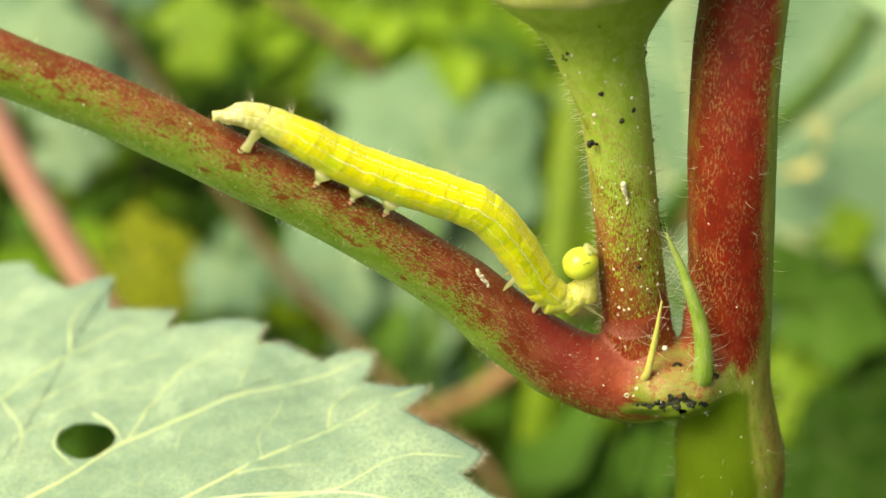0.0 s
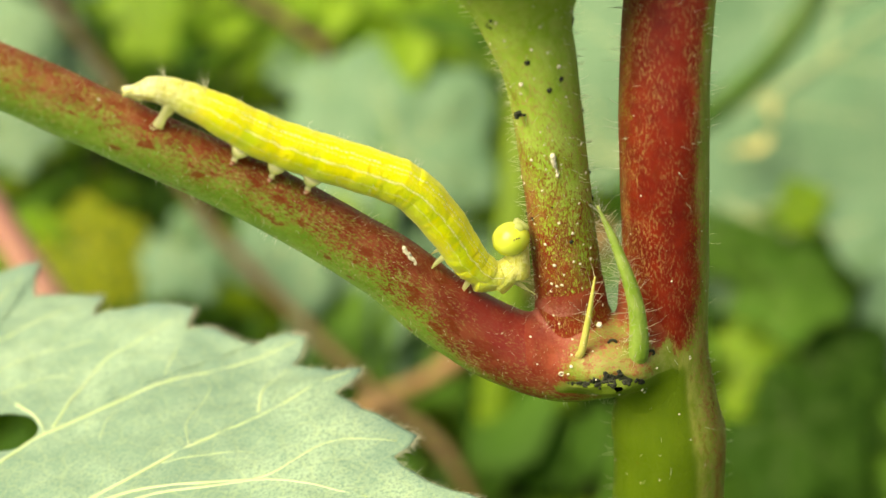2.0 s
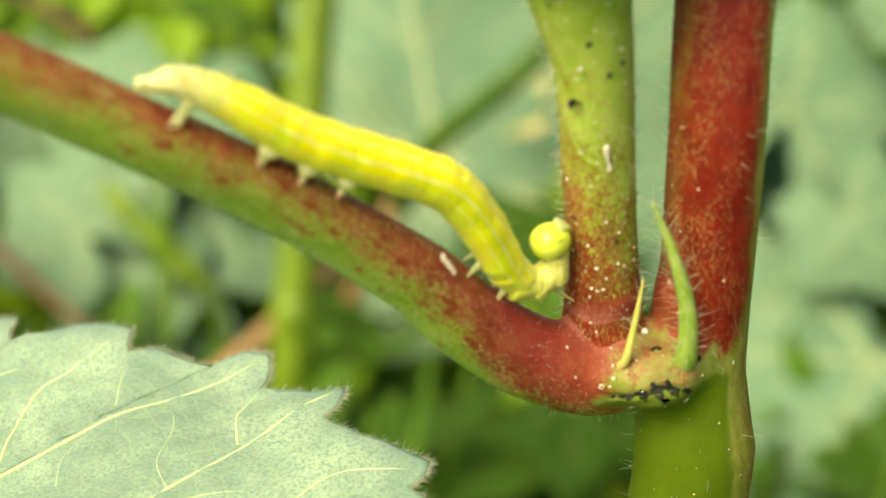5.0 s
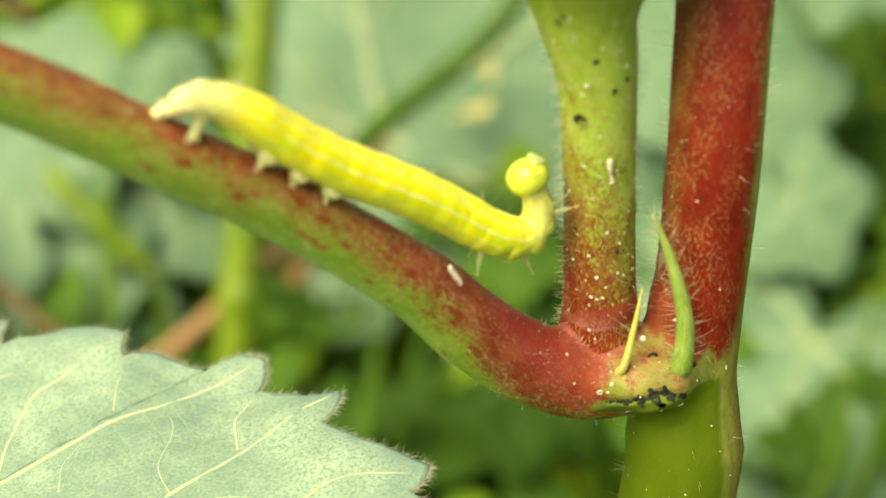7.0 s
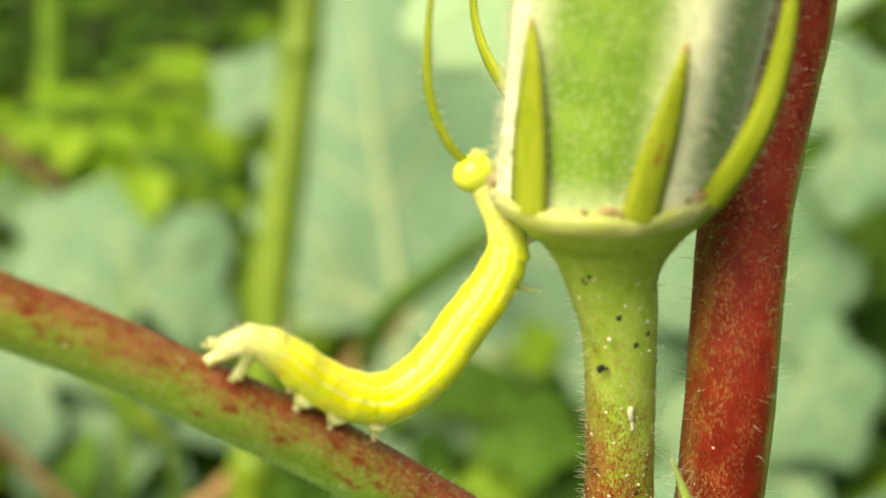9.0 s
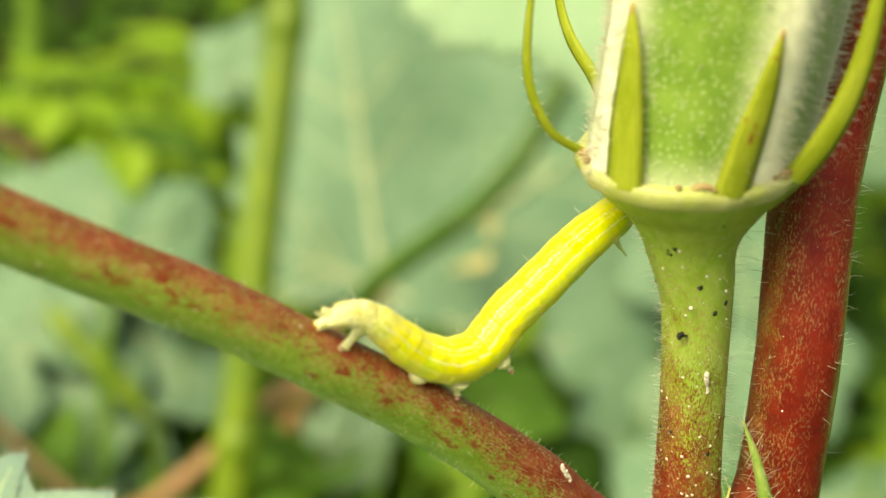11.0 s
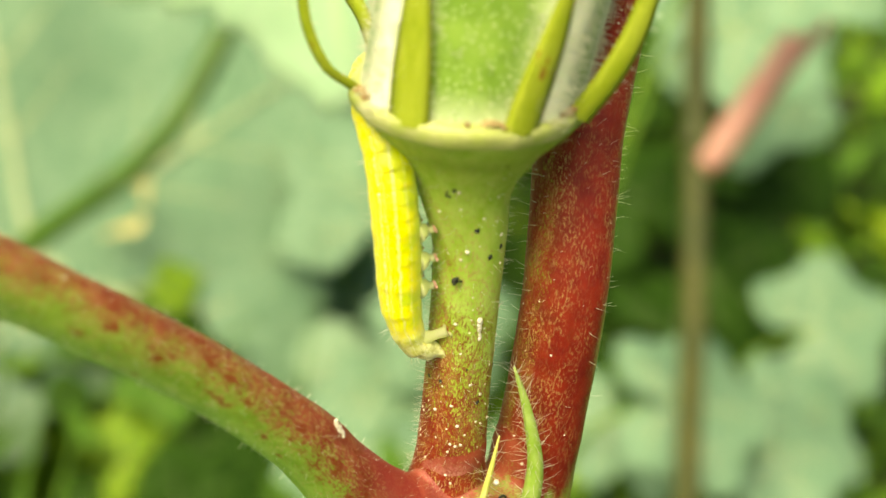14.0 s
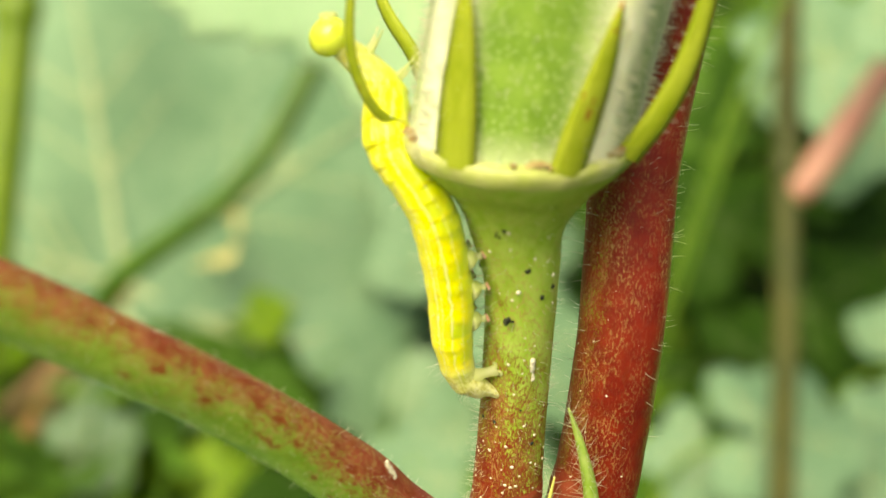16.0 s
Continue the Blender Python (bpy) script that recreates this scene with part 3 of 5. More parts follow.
def pod():
    m, t, b = nodes_of("pod_skin")
    co = t.nodes.new("ShaderNodeTexCoord").outputs["Object"]
    att = t.nodes.new("ShaderNodeAttribute")
    att.attribute_name = "red"
    base = mix(t, smoothstep(t, noise_node(t, 320, 4, 0.6), 0.3, 0.7), (0.13, 0.27, 0.020), (0.22, 0.38, 0.050))
    vo = add(t, "ShaderNodeTexVoronoi", Scale=2500.0)
    t.links.new(co, vo.inputs["Vector"])
    dots = math_node(t, "SUBTRACT", 1.0, smoothstep(t, vo.outputs["Distance"], 0.10, 0.28))
    col = mix(t, math_node(t, "MULTIPLY", dots, 0.75), base, (0.62, 0.72, 0.40))
    col = mix(t, att.outputs["Fac"], col, (0.86, 0.92, 0.66))
    t.links.new(col, b.inputs["Base Color"])
    b.inputs["Roughness"].default_value = 0.45
    b.inputs["Subsurface Weight"].default_value = 0.2
    b.inputs["Subsurface Radius"].default_value = (0.6, 0.8, 0.2)
    b.inputs["Subsurface Scale"].default_value = 0.0015
    b.inputs["Sheen Weight"].default_value = 0.3
    bump(t, b, math_node(t, "ADD", dots, noise_node(t, 700, 3)), 0.4, 0.0002)
    bm = bmesh.new()
    pig = bm.verts.layers.float.new("red")
    rows = []
    for i in range(91):
        h = i
        r = table(((0, 7.95), (2, 8.15), (14, 8.6), (30, 8.7), (60, 7.0), (84, 3.0), (90, 0.8)), h)
        row = []
        for k in range(140):
            a = 2 * math.pi * k / 140
            ridge = ridge_at(a)
            rr = r * (0.925 + 0.055 * math.exp(-h / 3) + 0.115 * ridge * (1 - math.exp(-(h + 2) / 3))) * (1 + 0.008 * noise.noise((math.cos(a) * 3, math.sin(a) * 3, h * 0.25)))
            v = bm.verts.new(around_pod(a, rr, h - 0.3))
            # pale downy ridges, whitened further for the sun's glare, most on the left
            v[pig] = min(1.0, ridge * (1.0 if math.pi < a < 6.0 else 0.95) + max(0, 1 - h / 3.0) * 0.5)
            row.append(v)
        rows.append(row)
    for a, b2 in zip(rows, rows[1:]):
        for k in range(140):
            bm.faces.new((a[k], a[(k + 1) % 140], b2[(k + 1) % 140], b2[k]))
    bm.faces.new(rows[-1])
    hb = bmesh.new()
    for _ in range(15000):
        i = rng.randrange(0, 34)
        k = rng.randrange(140)
        a = 2 * math.pi * k / 140
        ridge = ridge_at(a)
        if rng.random() > 0.08 + ridge:
            continue
        p = rows[i][k].co.lerp(rows[i + 1][(k + 1) % 140].co, rng.random())
        out = (p - POD_FOOT - POD_AXIS * (p - POD_FOOT).dot(POD_AXIS)).normalized()
        hair(hb, p, (out + Vector([rng.uniform(-0.4, 0.4) for _ in range(3)])).normalized(), 0.0009 * rng.uniform(0.5, 1.3), 0.000034)
    ob = finish("pod", bm, m, plant, "ridged young pod, green with pale downy ridges")
    tagged(finish("pod_down", hb, HAIR, ob, "white down"), kind="stuff")
    # rim: brown scar line between the pod and its saucer
    sc = plain("brown_scar", (0.30, 0.16, 0.06), (0.42, 0.36, 0.14), 500, 0.7)
    rb = bmesh.new()
    loops = []
    for k in range(96):
        a = 2 * math.pi * k / 96
        w = 1 + 0.03 * noise.noise((math.cos(a) * 5, math.sin(a) * 5, 2))
        loops.append([rb.verts.new(around_pod(a, r * w, h + 0.15 * noise.noise((math.cos(a) * 4, math.sin(a) * 4, 7)))) for r, h in ((7.7, 0.45), (8.05, 0.55), (8.4, 0.45), (8.58, 0.15), (8.54, -0.25), (8.40, -0.7), (8.0, -1.25))])
    for k in range(96):
        a, c = loops[k], loops[(k + 1) % 96]
        for j in range(6):
            rb.faces.new((a[j], c[j], c[j + 1], a[j + 1]))
    finish("rim", rb, plain("rim_skin", (0.36, 0.44, 0.09), (0.54, 0.56, 0.24), 350, 0.5, 0.15, 0, 0.3), ob, "pale green rim of the receptacle")
    for a0 in (0.18, -1.05, 0.95, 2.2, 3.4):
        cb = bmesh.new()
        for _ in range(26):
            a = a0 + rng.gauss(0, 0.09)
            bead(cb, around_pod(a, 8.25 + rng.uniform(-0.3, 0.25), 0.6 + rng.uniform(-0.15, 0.25)), 0.00022 * rng.uniform(0.5, 1.4), 0.6, POD_AXIS, rng)
        tagged(finish("scar", cb, sc, ob, "brown scar where a bract fell"), kind="stuff")
    # bracts: angle, width, then the way out and up in mm
    for angle, width, path, twist in ((-0.46, 3.0, ((8.35, -0.1, 0), (8.55, 3.8, -0.06), (8.8, 8.5, -0.13), (8.95, 11.4, -0.19)), 0),
                               (0.45, 2.5, ((8.4, -0.1, 0), (8.8, 3.0, 0.01), (9.2, 7, 0.05), (9.5, 11.7, 0.07)), 0),
                               (-1.2, 1.05, ((8.3, 0.3, -0.1), (11.0, 2.3, 0), (13.1, 5.6, 0), (13.7, 10.5, 0.0), (13.3, 15, -0.03)), 0.75),
                               (-2.1, 1.6, ((8.3, 0.3, 0), (10.4, 3.0, 0), (13.6, 5.4, 0), (15.6, 8.4, 0.0), (16, 13, 0)), 1.5),
                               (1.08, 1.9, ((8.4, 0.0, 0), (9.8, 3.2, 0.04), (10.7, 7.5, 0.08), (10.9, 13, 0.10), (10.2, 19, 0.09)), -0.85),
                               (2.6, 2.4, ((8.3, 0.2, 0), (10.0, 3.0, 0.0), (11.5, 8, 0.0), (11.0, 13, 0.0)), 0)):
        bb = bmesh.new()
        pig, skin = bb.verts.layers.float.new("red"), bb.verts.layers.float_vector.new("skin")
        line = catmull([around_pod(angle + q[2], q[0], q[1]) for q in path], 20)
        side0 = (around_pod(angle + 0.2, 8.3, 0) - around_pod(angle - 0.2, 8.3, 0)).normalized()
        rows = []
        for i, c in enumerate(line):
            s = i / 20
            ahead = (line[min(i + 1, 20)] - line[max(i - 1, 0)]).normalized()
            side = (side0 - ahead * side0.dot(ahead)).normalized()
            side = Matrix.Rotation(twist, 3, ahead) @ side
            out = side.cross(ahead)
            w = width / 2000 * table(((0, 1.05), (0.25, 1.0), (0.6, 0.72), (0.9, 0.3), (1, 0.05)), s)
            th = 0.00028 * (1 - 0.6 * s)
            rows.append([bb.verts.new(c + side * w * x + out * th * y) for x, y in ((-1, -0.4), (-0.5, 0.5), (0, 0.9), (0.5, 0.5), (1, -0.4), (0.5, -1.2), (0, -1.0), (-0.5, -1.2))])
        for i, row in enumerate(rows):
            for k, v in enumerate(row):
                v[pig], v[skin] = max(-0.1, (i / 20 - 0.82) * 4), ((v.co - line[i]).length * 1000 * (1 if k < 4 else -1) * 1.6, angle * 9, i * 0.25)
        for a, c in zip(rows, rows[1:]):
            for k in range(8):
                bb.faces.new((a[k], a[(k + 1) % 8], c[(k + 1) % 8], c[k]))
        bb.faces.new(rows[-1])
        fb = bmesh.new()
        for _ in range(90):
            i = rng.randrange(1, 19)
            p = rows[i][rng.choice((0, 4))].co.copy()
            d = (p - line[i]).normalized()
            hair(fb, p, (d + Vector([rng.uniform(-0.5, 0.5) for _ in range(3)])).normalized(), 0.0006 * rng.uniform(0.4, 1.2), 0.000018)
        part = finish("bract", bb, BRACT, plant, "narrow yellow-green bract")
        tagged(finish("bract_hairs", fb, HAIR, part), kind="stuff")


def stipules():
    for pts, radii, mat, label, n in (([mm(2.7, 0.5, -3.2), mm(2.7, 0.0, -1.8), mm(2.2, 0.2, 2.1), mm(0.6, 0.9, 6.6), mm(-1.0, 1.7, 10.0)], ((0, 0.00085), (0.3, 0.00068), (0.7, 0.00042), (1, 0.00008)), STIPULE, "soft green pointed stipule with long hairs", 150),
                                      ([mm(-1.9, 0.9, -3.3), mm(-1.7, 0.4, -2.2), mm(-1.3, 0.8, 0.6), mm(-0.9, 1.4, 3.9)], ((0, 0.00034), (0.5, 0.00025), (1, 0.00008)), STIPULE_DRY, "thin yellow stipule", 30)):
        bm = bmesh.new()
        rings = tube(bm, pts, radii, 12, 30, 0.05)
        hb = hairs_on(rings, n, 0.0017, 0.00002, rng, 0.8)
        ob = finish("stipule", bm, mat, plant, label)
        tagged(finish("stipule_hairs", hb, HAIR, ob, "long pale hairs"), kind="stuff")


def marks():
    """Single marks on the skins: sooty spots, pale chips and cream grains."""
    for name, x, y, z, r, flat, mat, label in (("sooty_spot", -7.1, 3.1, 16.9, 0.42, 0.25, SOOT, "ragged sooty spot"), ("sooty_spot", -9.3, 3.15, 24.1, 0.26, 0.3, SOOT, "small sooty spot"),
                                               ("sooty_spot", -5.6, 2.9, 24.0, 0.2, 0.3, SOOT, "small sooty spot"), ("cream_grain", -7.0, 2.65, 19.6, 0.19, 0.6, SPECK, "round cream grain"),
                                               ("pale_chip", -4.35, 2.7, 13.3, 0.34, 0.25, SPECK, "pale flaking chip"), ("pale_chip", -4.1, 2.8, 12.4, 0.22, 0.3, SPECK, "pale flaking chip"),
                                               ("pale_scratch", -15.35, 1.0, 6.45, 0.26, 0.2, SPECK, "pale scratch on the red skin"), ("pale_scratch", -15.0, 1.0, 6.0, 0.22, 0.2, SPECK, "pale scratch on the red skin"),
                                               ("cream_grain", -0.4, 0.9, -0.3, 0.27, 0.9, SPECK, "round cream grain")):
        bm = bmesh.new()
        c = mm(x, y, z)
        if mat is SOOT:
            for _ in range(14):
                bead(bm, c + Vector((rng.gauss(0, r * 0.5), rng.uniform(-0.05, 0.2), rng.gauss(0, r * 0.5))) / 1000, r / 1000 * rng.uniform(0.25, 0.55), flat * 2, Vector((0, -1, 0.2)), rng)
        else:
            for k in range(1 if name == "cream_grain" else 12):
                off = Vector() if name == "cream_grain" else Vector(((k - 6) * 0.045 * (1 if name == "pale_scratch" else 0.5) + rng.gauss(0, 0.04), rng.uniform(-0.02, 0.02), (6 - k) * 0.075 + rng.gauss(0, 0.05))) / 1000
                bead(bm, c + off, r / 1000 * (1.0 if name == "cream_grain" else rng.uniform(0.35, 0.7)), flat, Vector((-0.2, -0.9, 0.4)), rng)
        finish(name, bm, mat, plant, label)


stem()
petiole()
marks()
node_swelling()
peduncle()
pod()
stipules()


# ---- leaves ----
def serrated(tips, rng, fine=5):
    """An outline through tooth tips and notches with small uneven teeth between."""
    out = []
    for i, (a, b) in enumerate(zip(tips, tips[1:] + tips[:1])):
        a, b = Vector(a), Vector(b)
        nrm = Vector((-(b - a).y, (b - a).x)) * (0.10 if i % 2 else -0.05)
        for k in range(fine):
            u = k / fine
            out.append(a.lerp(b, u) + nrm * math.sin(math.pi * u) + Vector((rng.gauss(0, 0.012), rng.gauss(0, 0.012))) * (b - a).length * (k > 0))
    return out


def blade(outline, centre, lift, to_world, rows=14, hole=None):
    """A leaf blade filled from its centre to the outline. lift: height by place on the leaf."""
    bm = bmesh.new()
    tip = bm.verts.layers.float.new("tip")
    c = Vector(centre)

    def inside(q):
        return ((q.x - hole[0]) / hole[2]) ** 2 + ((q.y - hole[1]) / hole[3]) ** 2 if hole else 9.0

    core = bm.verts.new(to_world(c, lift(c)))
    last, last_in = None, None
    for i in range(1, rows + 1):
        ring, ring_in = [], []
        for p in outline:
            q = c.lerp(p, (i / rows) ** 0.8)
            f = inside(q)
            ring_in.append(f < 1)
            if f < 1:
                # the hole's edge is drawn out to one smooth line
                q = Vector((hole[0], hole[1])) + (q - Vector((hole[0], hole[1]))) / max(0.05, f ** 0.5)
            v = bm.verts.new(to_world(q, lift(q)))
            v[tip] = max(0.0, (i / rows - 0.90) / 0.10) * max(0.0, min(1.0, 0.55 + 1.6 * noise.noise((q.x * 0.22, q.y * 0.22, 5))))
            ring.append(v)
        n = len(ring)
        for k in range(n):
            j = (k + 1) % n
            if last is None:
                bm.faces.new((core, ring[k], ring[j]))
            elif not (last_in[k] and ring_in[k] and ring_in[j] and last_in[j]):
                bm.faces.new((last[k], ring[k], ring[j], last[j]))
        last, last_in = ring, ring_in
    return bm, last


def front_leaf():
    """The pale serrated leaf that lies under the stalk."""
    rg = random.Random(9)
    foot = mm(-15.1, 3.65, -13.3)
    e, v, n = Vector((-0.650, 0.7515, -0.1123)).normalized(), Vector((0.749, 0.659, 0.073)).normalized(), Vector((-0.129, 0.037, 0.991)).normalized()

    def lift(q):
        return 0.5 * math.sin(q.x * 0.22) * math.cos(q.y * 0.2) + 0.6 * noise.noise((q.x * 0.09, q.y * 0.09, 3)) + 0.25 * noise.noise((q.x * 0.4, q.y * 0.4, 1))

    def world_of(q, h):
        return foot + (e * q.x + v * q.y + n * h) / 1000

    tips = [(-10.3, -1.9), (-0.3, -2.6), (0.0, 0.4), (10.4, -0.2), (11.8, 4.1), (18.4, 0.9), (20.9, 4.5), (22.8, 4.1), (24.3, 1.0), (29.4, -0.1), (31.4, -2.0), (33.9, 0.6), (42.7, -6.3), (45.9, -3.1), (52, -8),
            (58.1, -4.0), (60, -8.5), (70.4, -8.8), (80, -30), (70, -55), (45, -72), (20, -66), (10, -50), (-6, -46), (-4, -36), (-16, -30), (-8, -24), (-18, -16), (-7, -13), (-3.4, -8.4), (-9, -5)]
    leaf = thing("okra_leaf", world_of(Vector((24, -50)), 0), "pale green downy okra leaf with toothed edge and a hole", "leaf")
    outline = serrated(tips, rg, 7)
    bm, edge = blade(outline, (30, -33), lift, world_of, 64, (31.1, -22.1, 3.5, 2.5))
    hb = bmesh.new()
    for _ in range(3600):
        k = rg.randrange(len(edge))
        p = edge[k].co.lerp(edge[(k + 1) % len(edge)].co, rg.random())
        way = ((p - world_of(Vector((30, -33)), 0)).normalized() + Vector([rg.uniform(-0.7, 0.7) for _ in range(3)])).normalized()
        hair(hb, p, way, 0.0009 * rg.uniform(0.4, 1.3), 0.000020)
    ob = finish("blade", bm, PALE_LEAF, leaf)
    th = ob.modifiers.new("thickness", "SOLIDIFY")
    th.thickness, th.offset = 0.00025, 0
    tagged(finish("edge_hairs", hb, HAIR, ob, "fringe of short white hairs"), kind="stuff")
    base = (30, -64)
    for pts, r in (((base, (26.8, -29.7), (27.6, -21.5), (26.1, -13.1), (24.9, -7.7), (22.3, -1.4), (21.1, 3.4)), 0.36), (((27.9, -19.2), (31.4, -14.6), (34.0, -10.4), (33.9, -6.5), (34.0, -2.2)), 0.24),
                   ((base, (18, -34), (15.4, -20.3), (15.1, -15.5), (14.7, -10.8), (13.6, -5.2), (13.0, 1.0), (12.1, 3.2)), 0.34), (((14.3, -6.0), (17.1, -3.1), (18.1, 0.2)), 0.20),
                   ((base, (22, -40), (13, -21), (6.2, -11.1), (5.8, -7.3), (4.6, -4.5), (0.8, -1.2)), 0.28), ((base, (20, -42), (15, -23), (11.3, -16.9), (5.6, -11.3), (-2.5, -7.4)), 0.30),
                   ((base, (40, -40), (44.7, -24.5), (45.8, -20.2), (45.9, -15.6), (46.5, -10.6), (46.4, -4.4)), 0.32), (((46.6, -15.5), (53.0, -11.9), (57.4, -6.5)), 0.24),
                   (((26.4, -8.0), (28.4, -5.7), (29.9, -3.8)), 0.13), (((22.5, -17.5), (24.8, -14.8), (25.6, -11.4)), 0.10), (((34.7, -19.4), (30.5, -19.4), (27.6, -20.2)), 0.22), (((35.0, -22.6), (32.5, -24.7), (27.6, -25.0)), 0.22),
                   (((44.0, -24.6), (37.1, -25.8), (31.7, -29.3)), 0.18), (((36.5, -27), (37.5, -20), (35.5, -14), (31.6, -14.4)), 0.14), (((14.9, -13), (18.2, -11), (20.5, -7), (23.9, -5)), 0.11), (((15, -16), (11.5, -11), (8.4, -9.2)), 0.12),
                   (((40.5, -24), (41, -15), (38, -8), (38.5, -4)), 0.14), ((base, (52, -36), (60, -22), (66, -9)), 0.30), ((base, (4, -46), (-12, -30)), 0.30)):
        vb = bmesh.new()
        line = [Vector((q.x, q.y)) for q in catmull([(*q, 0) for q in pts], 30)]
        tube(vb, [world_of(q, lift(q) + 0.09) for q in line], ((0, r / 1400), (0.6, r / 1600), (1, r / 3600)), 10, 60, 0.05, squash=0.8)
        finish("vein", vb, PALE_VEIN, leaf, "raised yellowish vein")


front_leaf()


def palmate(size, rg, lobes=5, depth=0.45, teeth=5, shares=None):
    """Outline of a lobed, toothed leaf round its stalk's end, y towards its tip."""
    out = []
    n = lobes * teeth * 4
    for k in range(n):
        a = -2.75 + 5.5 * k / (n - 1)
        lobe = 1 - depth * (0.5 + 0.5 * math.cos(2 * math.pi * (a + 2.75) / 5.5 * lobes))
        if shares:
            at = (a + 2.75) / 5.5 * lobes - 0.5
            lobe *= table([(i, q) for i, q in enumerate(shares)], at)
        reach = 0.72 + 0.28 * math.cos(a * 0.62)
        tooth = 0.055 * (((k % 4) / 3.0) - 0.5)
        r = size * (lobe * reach + tooth + rg.uniform(-0.02, 0.02))
        out.append(Vector((math.sin(a) * r, math.cos(a) * r)))
    out.append(Vector((0, -0.05 * size)))
    return out


def okra_leaf(foot, tip_way, normal, size, material, vein, label, lobes=5, depth=0.4, seed=1, sag=0.25, stalk=None, stalk_mat=None, shares=None):
    """A palmate leaf from the end of its stalk. size in mm."""
    rg = random.Random(seed)
    nrm = Vector(normal).normalized()
    y = Vector(tip_way)
    y = (y - nrm * y.dot(nrm)).normalized()
    x = y.cross(nrm)

    def lift(q):
        r = q.length / size
        return size * (-sag * r * r + 0.05 * noise.noise((q.x / size * 3, q.y / size * 3, seed)) - 0.02 * abs(math.sin(math.atan2(q.x, q.y) * lobes / 1.75)) * r)

    def world_of(q, h):
        return foot + (x * q.x + y * q.y + nrm * h) / 1000

    leaf = thing("okra_leaf", foot, label, "leaf", "okra leaves of the thicket")
    bm, edge = blade(palmate(size, rg, lobes, depth, 5, shares), (0, 0), lift, world_of, 10)
    ob = finish("blade", bm, material, leaf)
    th = ob.modifiers.new("thickness", "SOLIDIFY")
    th.thickness, th.offset = 0.0004, 0
    for k in range(lobes):
        a = -2.75 + 5.5 * (k + 0.5) / lobes
        far = Vector((math.sin(a), math.cos(a))) * size * (0.72 + 0.28 * math.cos(a * 0.62)) * 0.92 * (shares[k] if shares else 1.0)
        vb = bmesh.new()
        tube(vb, [world_of(far * u, lift(far * u) + 0.3) for u in (0.0, 0.33, 0.66, 1.0)], ((0, size * 0.000013), (1, size * 0.000002)), 6, 12)
        finish("vein", vb, vein, leaf)
        for s in (-1, 1):
            for u0 in (0.3, 0.5):
                side = Vector((math.sin(a + s * 0.75), math.cos(a + s * 0.75)))
                pts = [far * u0, far * u0 + side * size * 0.14, far * u0 + side * size * 0.26]
                vb = bmesh.new()
                tube(vb, [world_of(q, lift(q) + 0.25) for q in pts], ((0, size * 0.000006), (1, size * 0.000002)), 5, 6)
                finish("vein", vb, vein, leaf)
    if stalk:
        sb = bmesh.new()
        tube(sb, stalk, ((0, size * 0.00003), (1, size * 0.000026)), 12, 30, 0.03)
        finish("leaf_stalk", sb, stalk_mat or GREEN_STALK, leaf)
    return leaf


def stalk_thing(pts, radii, material, label, category="stem", name="plant_stem"):
    ob = thing(name, pts[0], label, category)
    bm = bmesh.new()
    tube(bm, pts, radii, 14, 40, 0.05)
    finish("stalk", bm, material, ob)
    line = catmull(pts, 40)
    for k in (13, 27):
        jb = bmesh.new()
        way = (line[k + 1] - line[k]).normalized()
        r = table(radii, k / 40)
        tube(jb, [line[k] - way * r * 1.2, line[k], line[k] + way * r * 1.2], ((0, r * 0.9), (0.5, r * 1.22), (1, r * 0.9)), 14, 8, 0.05)
        finish("joint", jb, material, ob)
    return ob


# large grey-green leaf behind the stem, with the arched green stalk that passes before it
okra_leaf(mm(155, 745, -378), (0.85, 0.2, 0.55), (-0.15, -0.75, 0.62), 285, BIG_LEAF, BIG_VEIN, "large grey-green lobed okra leaf in shade", 5, 0.25, 3, 0.12,
          [mm(155, 745, -378), mm(120, 740, -430), mm(60, 760, -620)], BROWN_STALK, (0.42, 1.0, 1.0, 0.8, 0.36))
stalk_thing([mm(112, 654, -366), mm(124, 638, -318), mm(180, 618, -251), mm(214, 631, -198), mm(226, 645, -160), mm(230, 660, -60)],
            ((0, 0.0062), (0.3, 0.0072), (1, 0.006)), DARK_STALK, "arched green leaf stalk among the leaves")
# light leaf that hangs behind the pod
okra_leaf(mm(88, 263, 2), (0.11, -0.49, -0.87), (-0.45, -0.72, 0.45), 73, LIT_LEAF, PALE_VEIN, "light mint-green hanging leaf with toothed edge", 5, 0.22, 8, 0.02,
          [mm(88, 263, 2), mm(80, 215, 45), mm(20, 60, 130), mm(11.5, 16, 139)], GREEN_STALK)
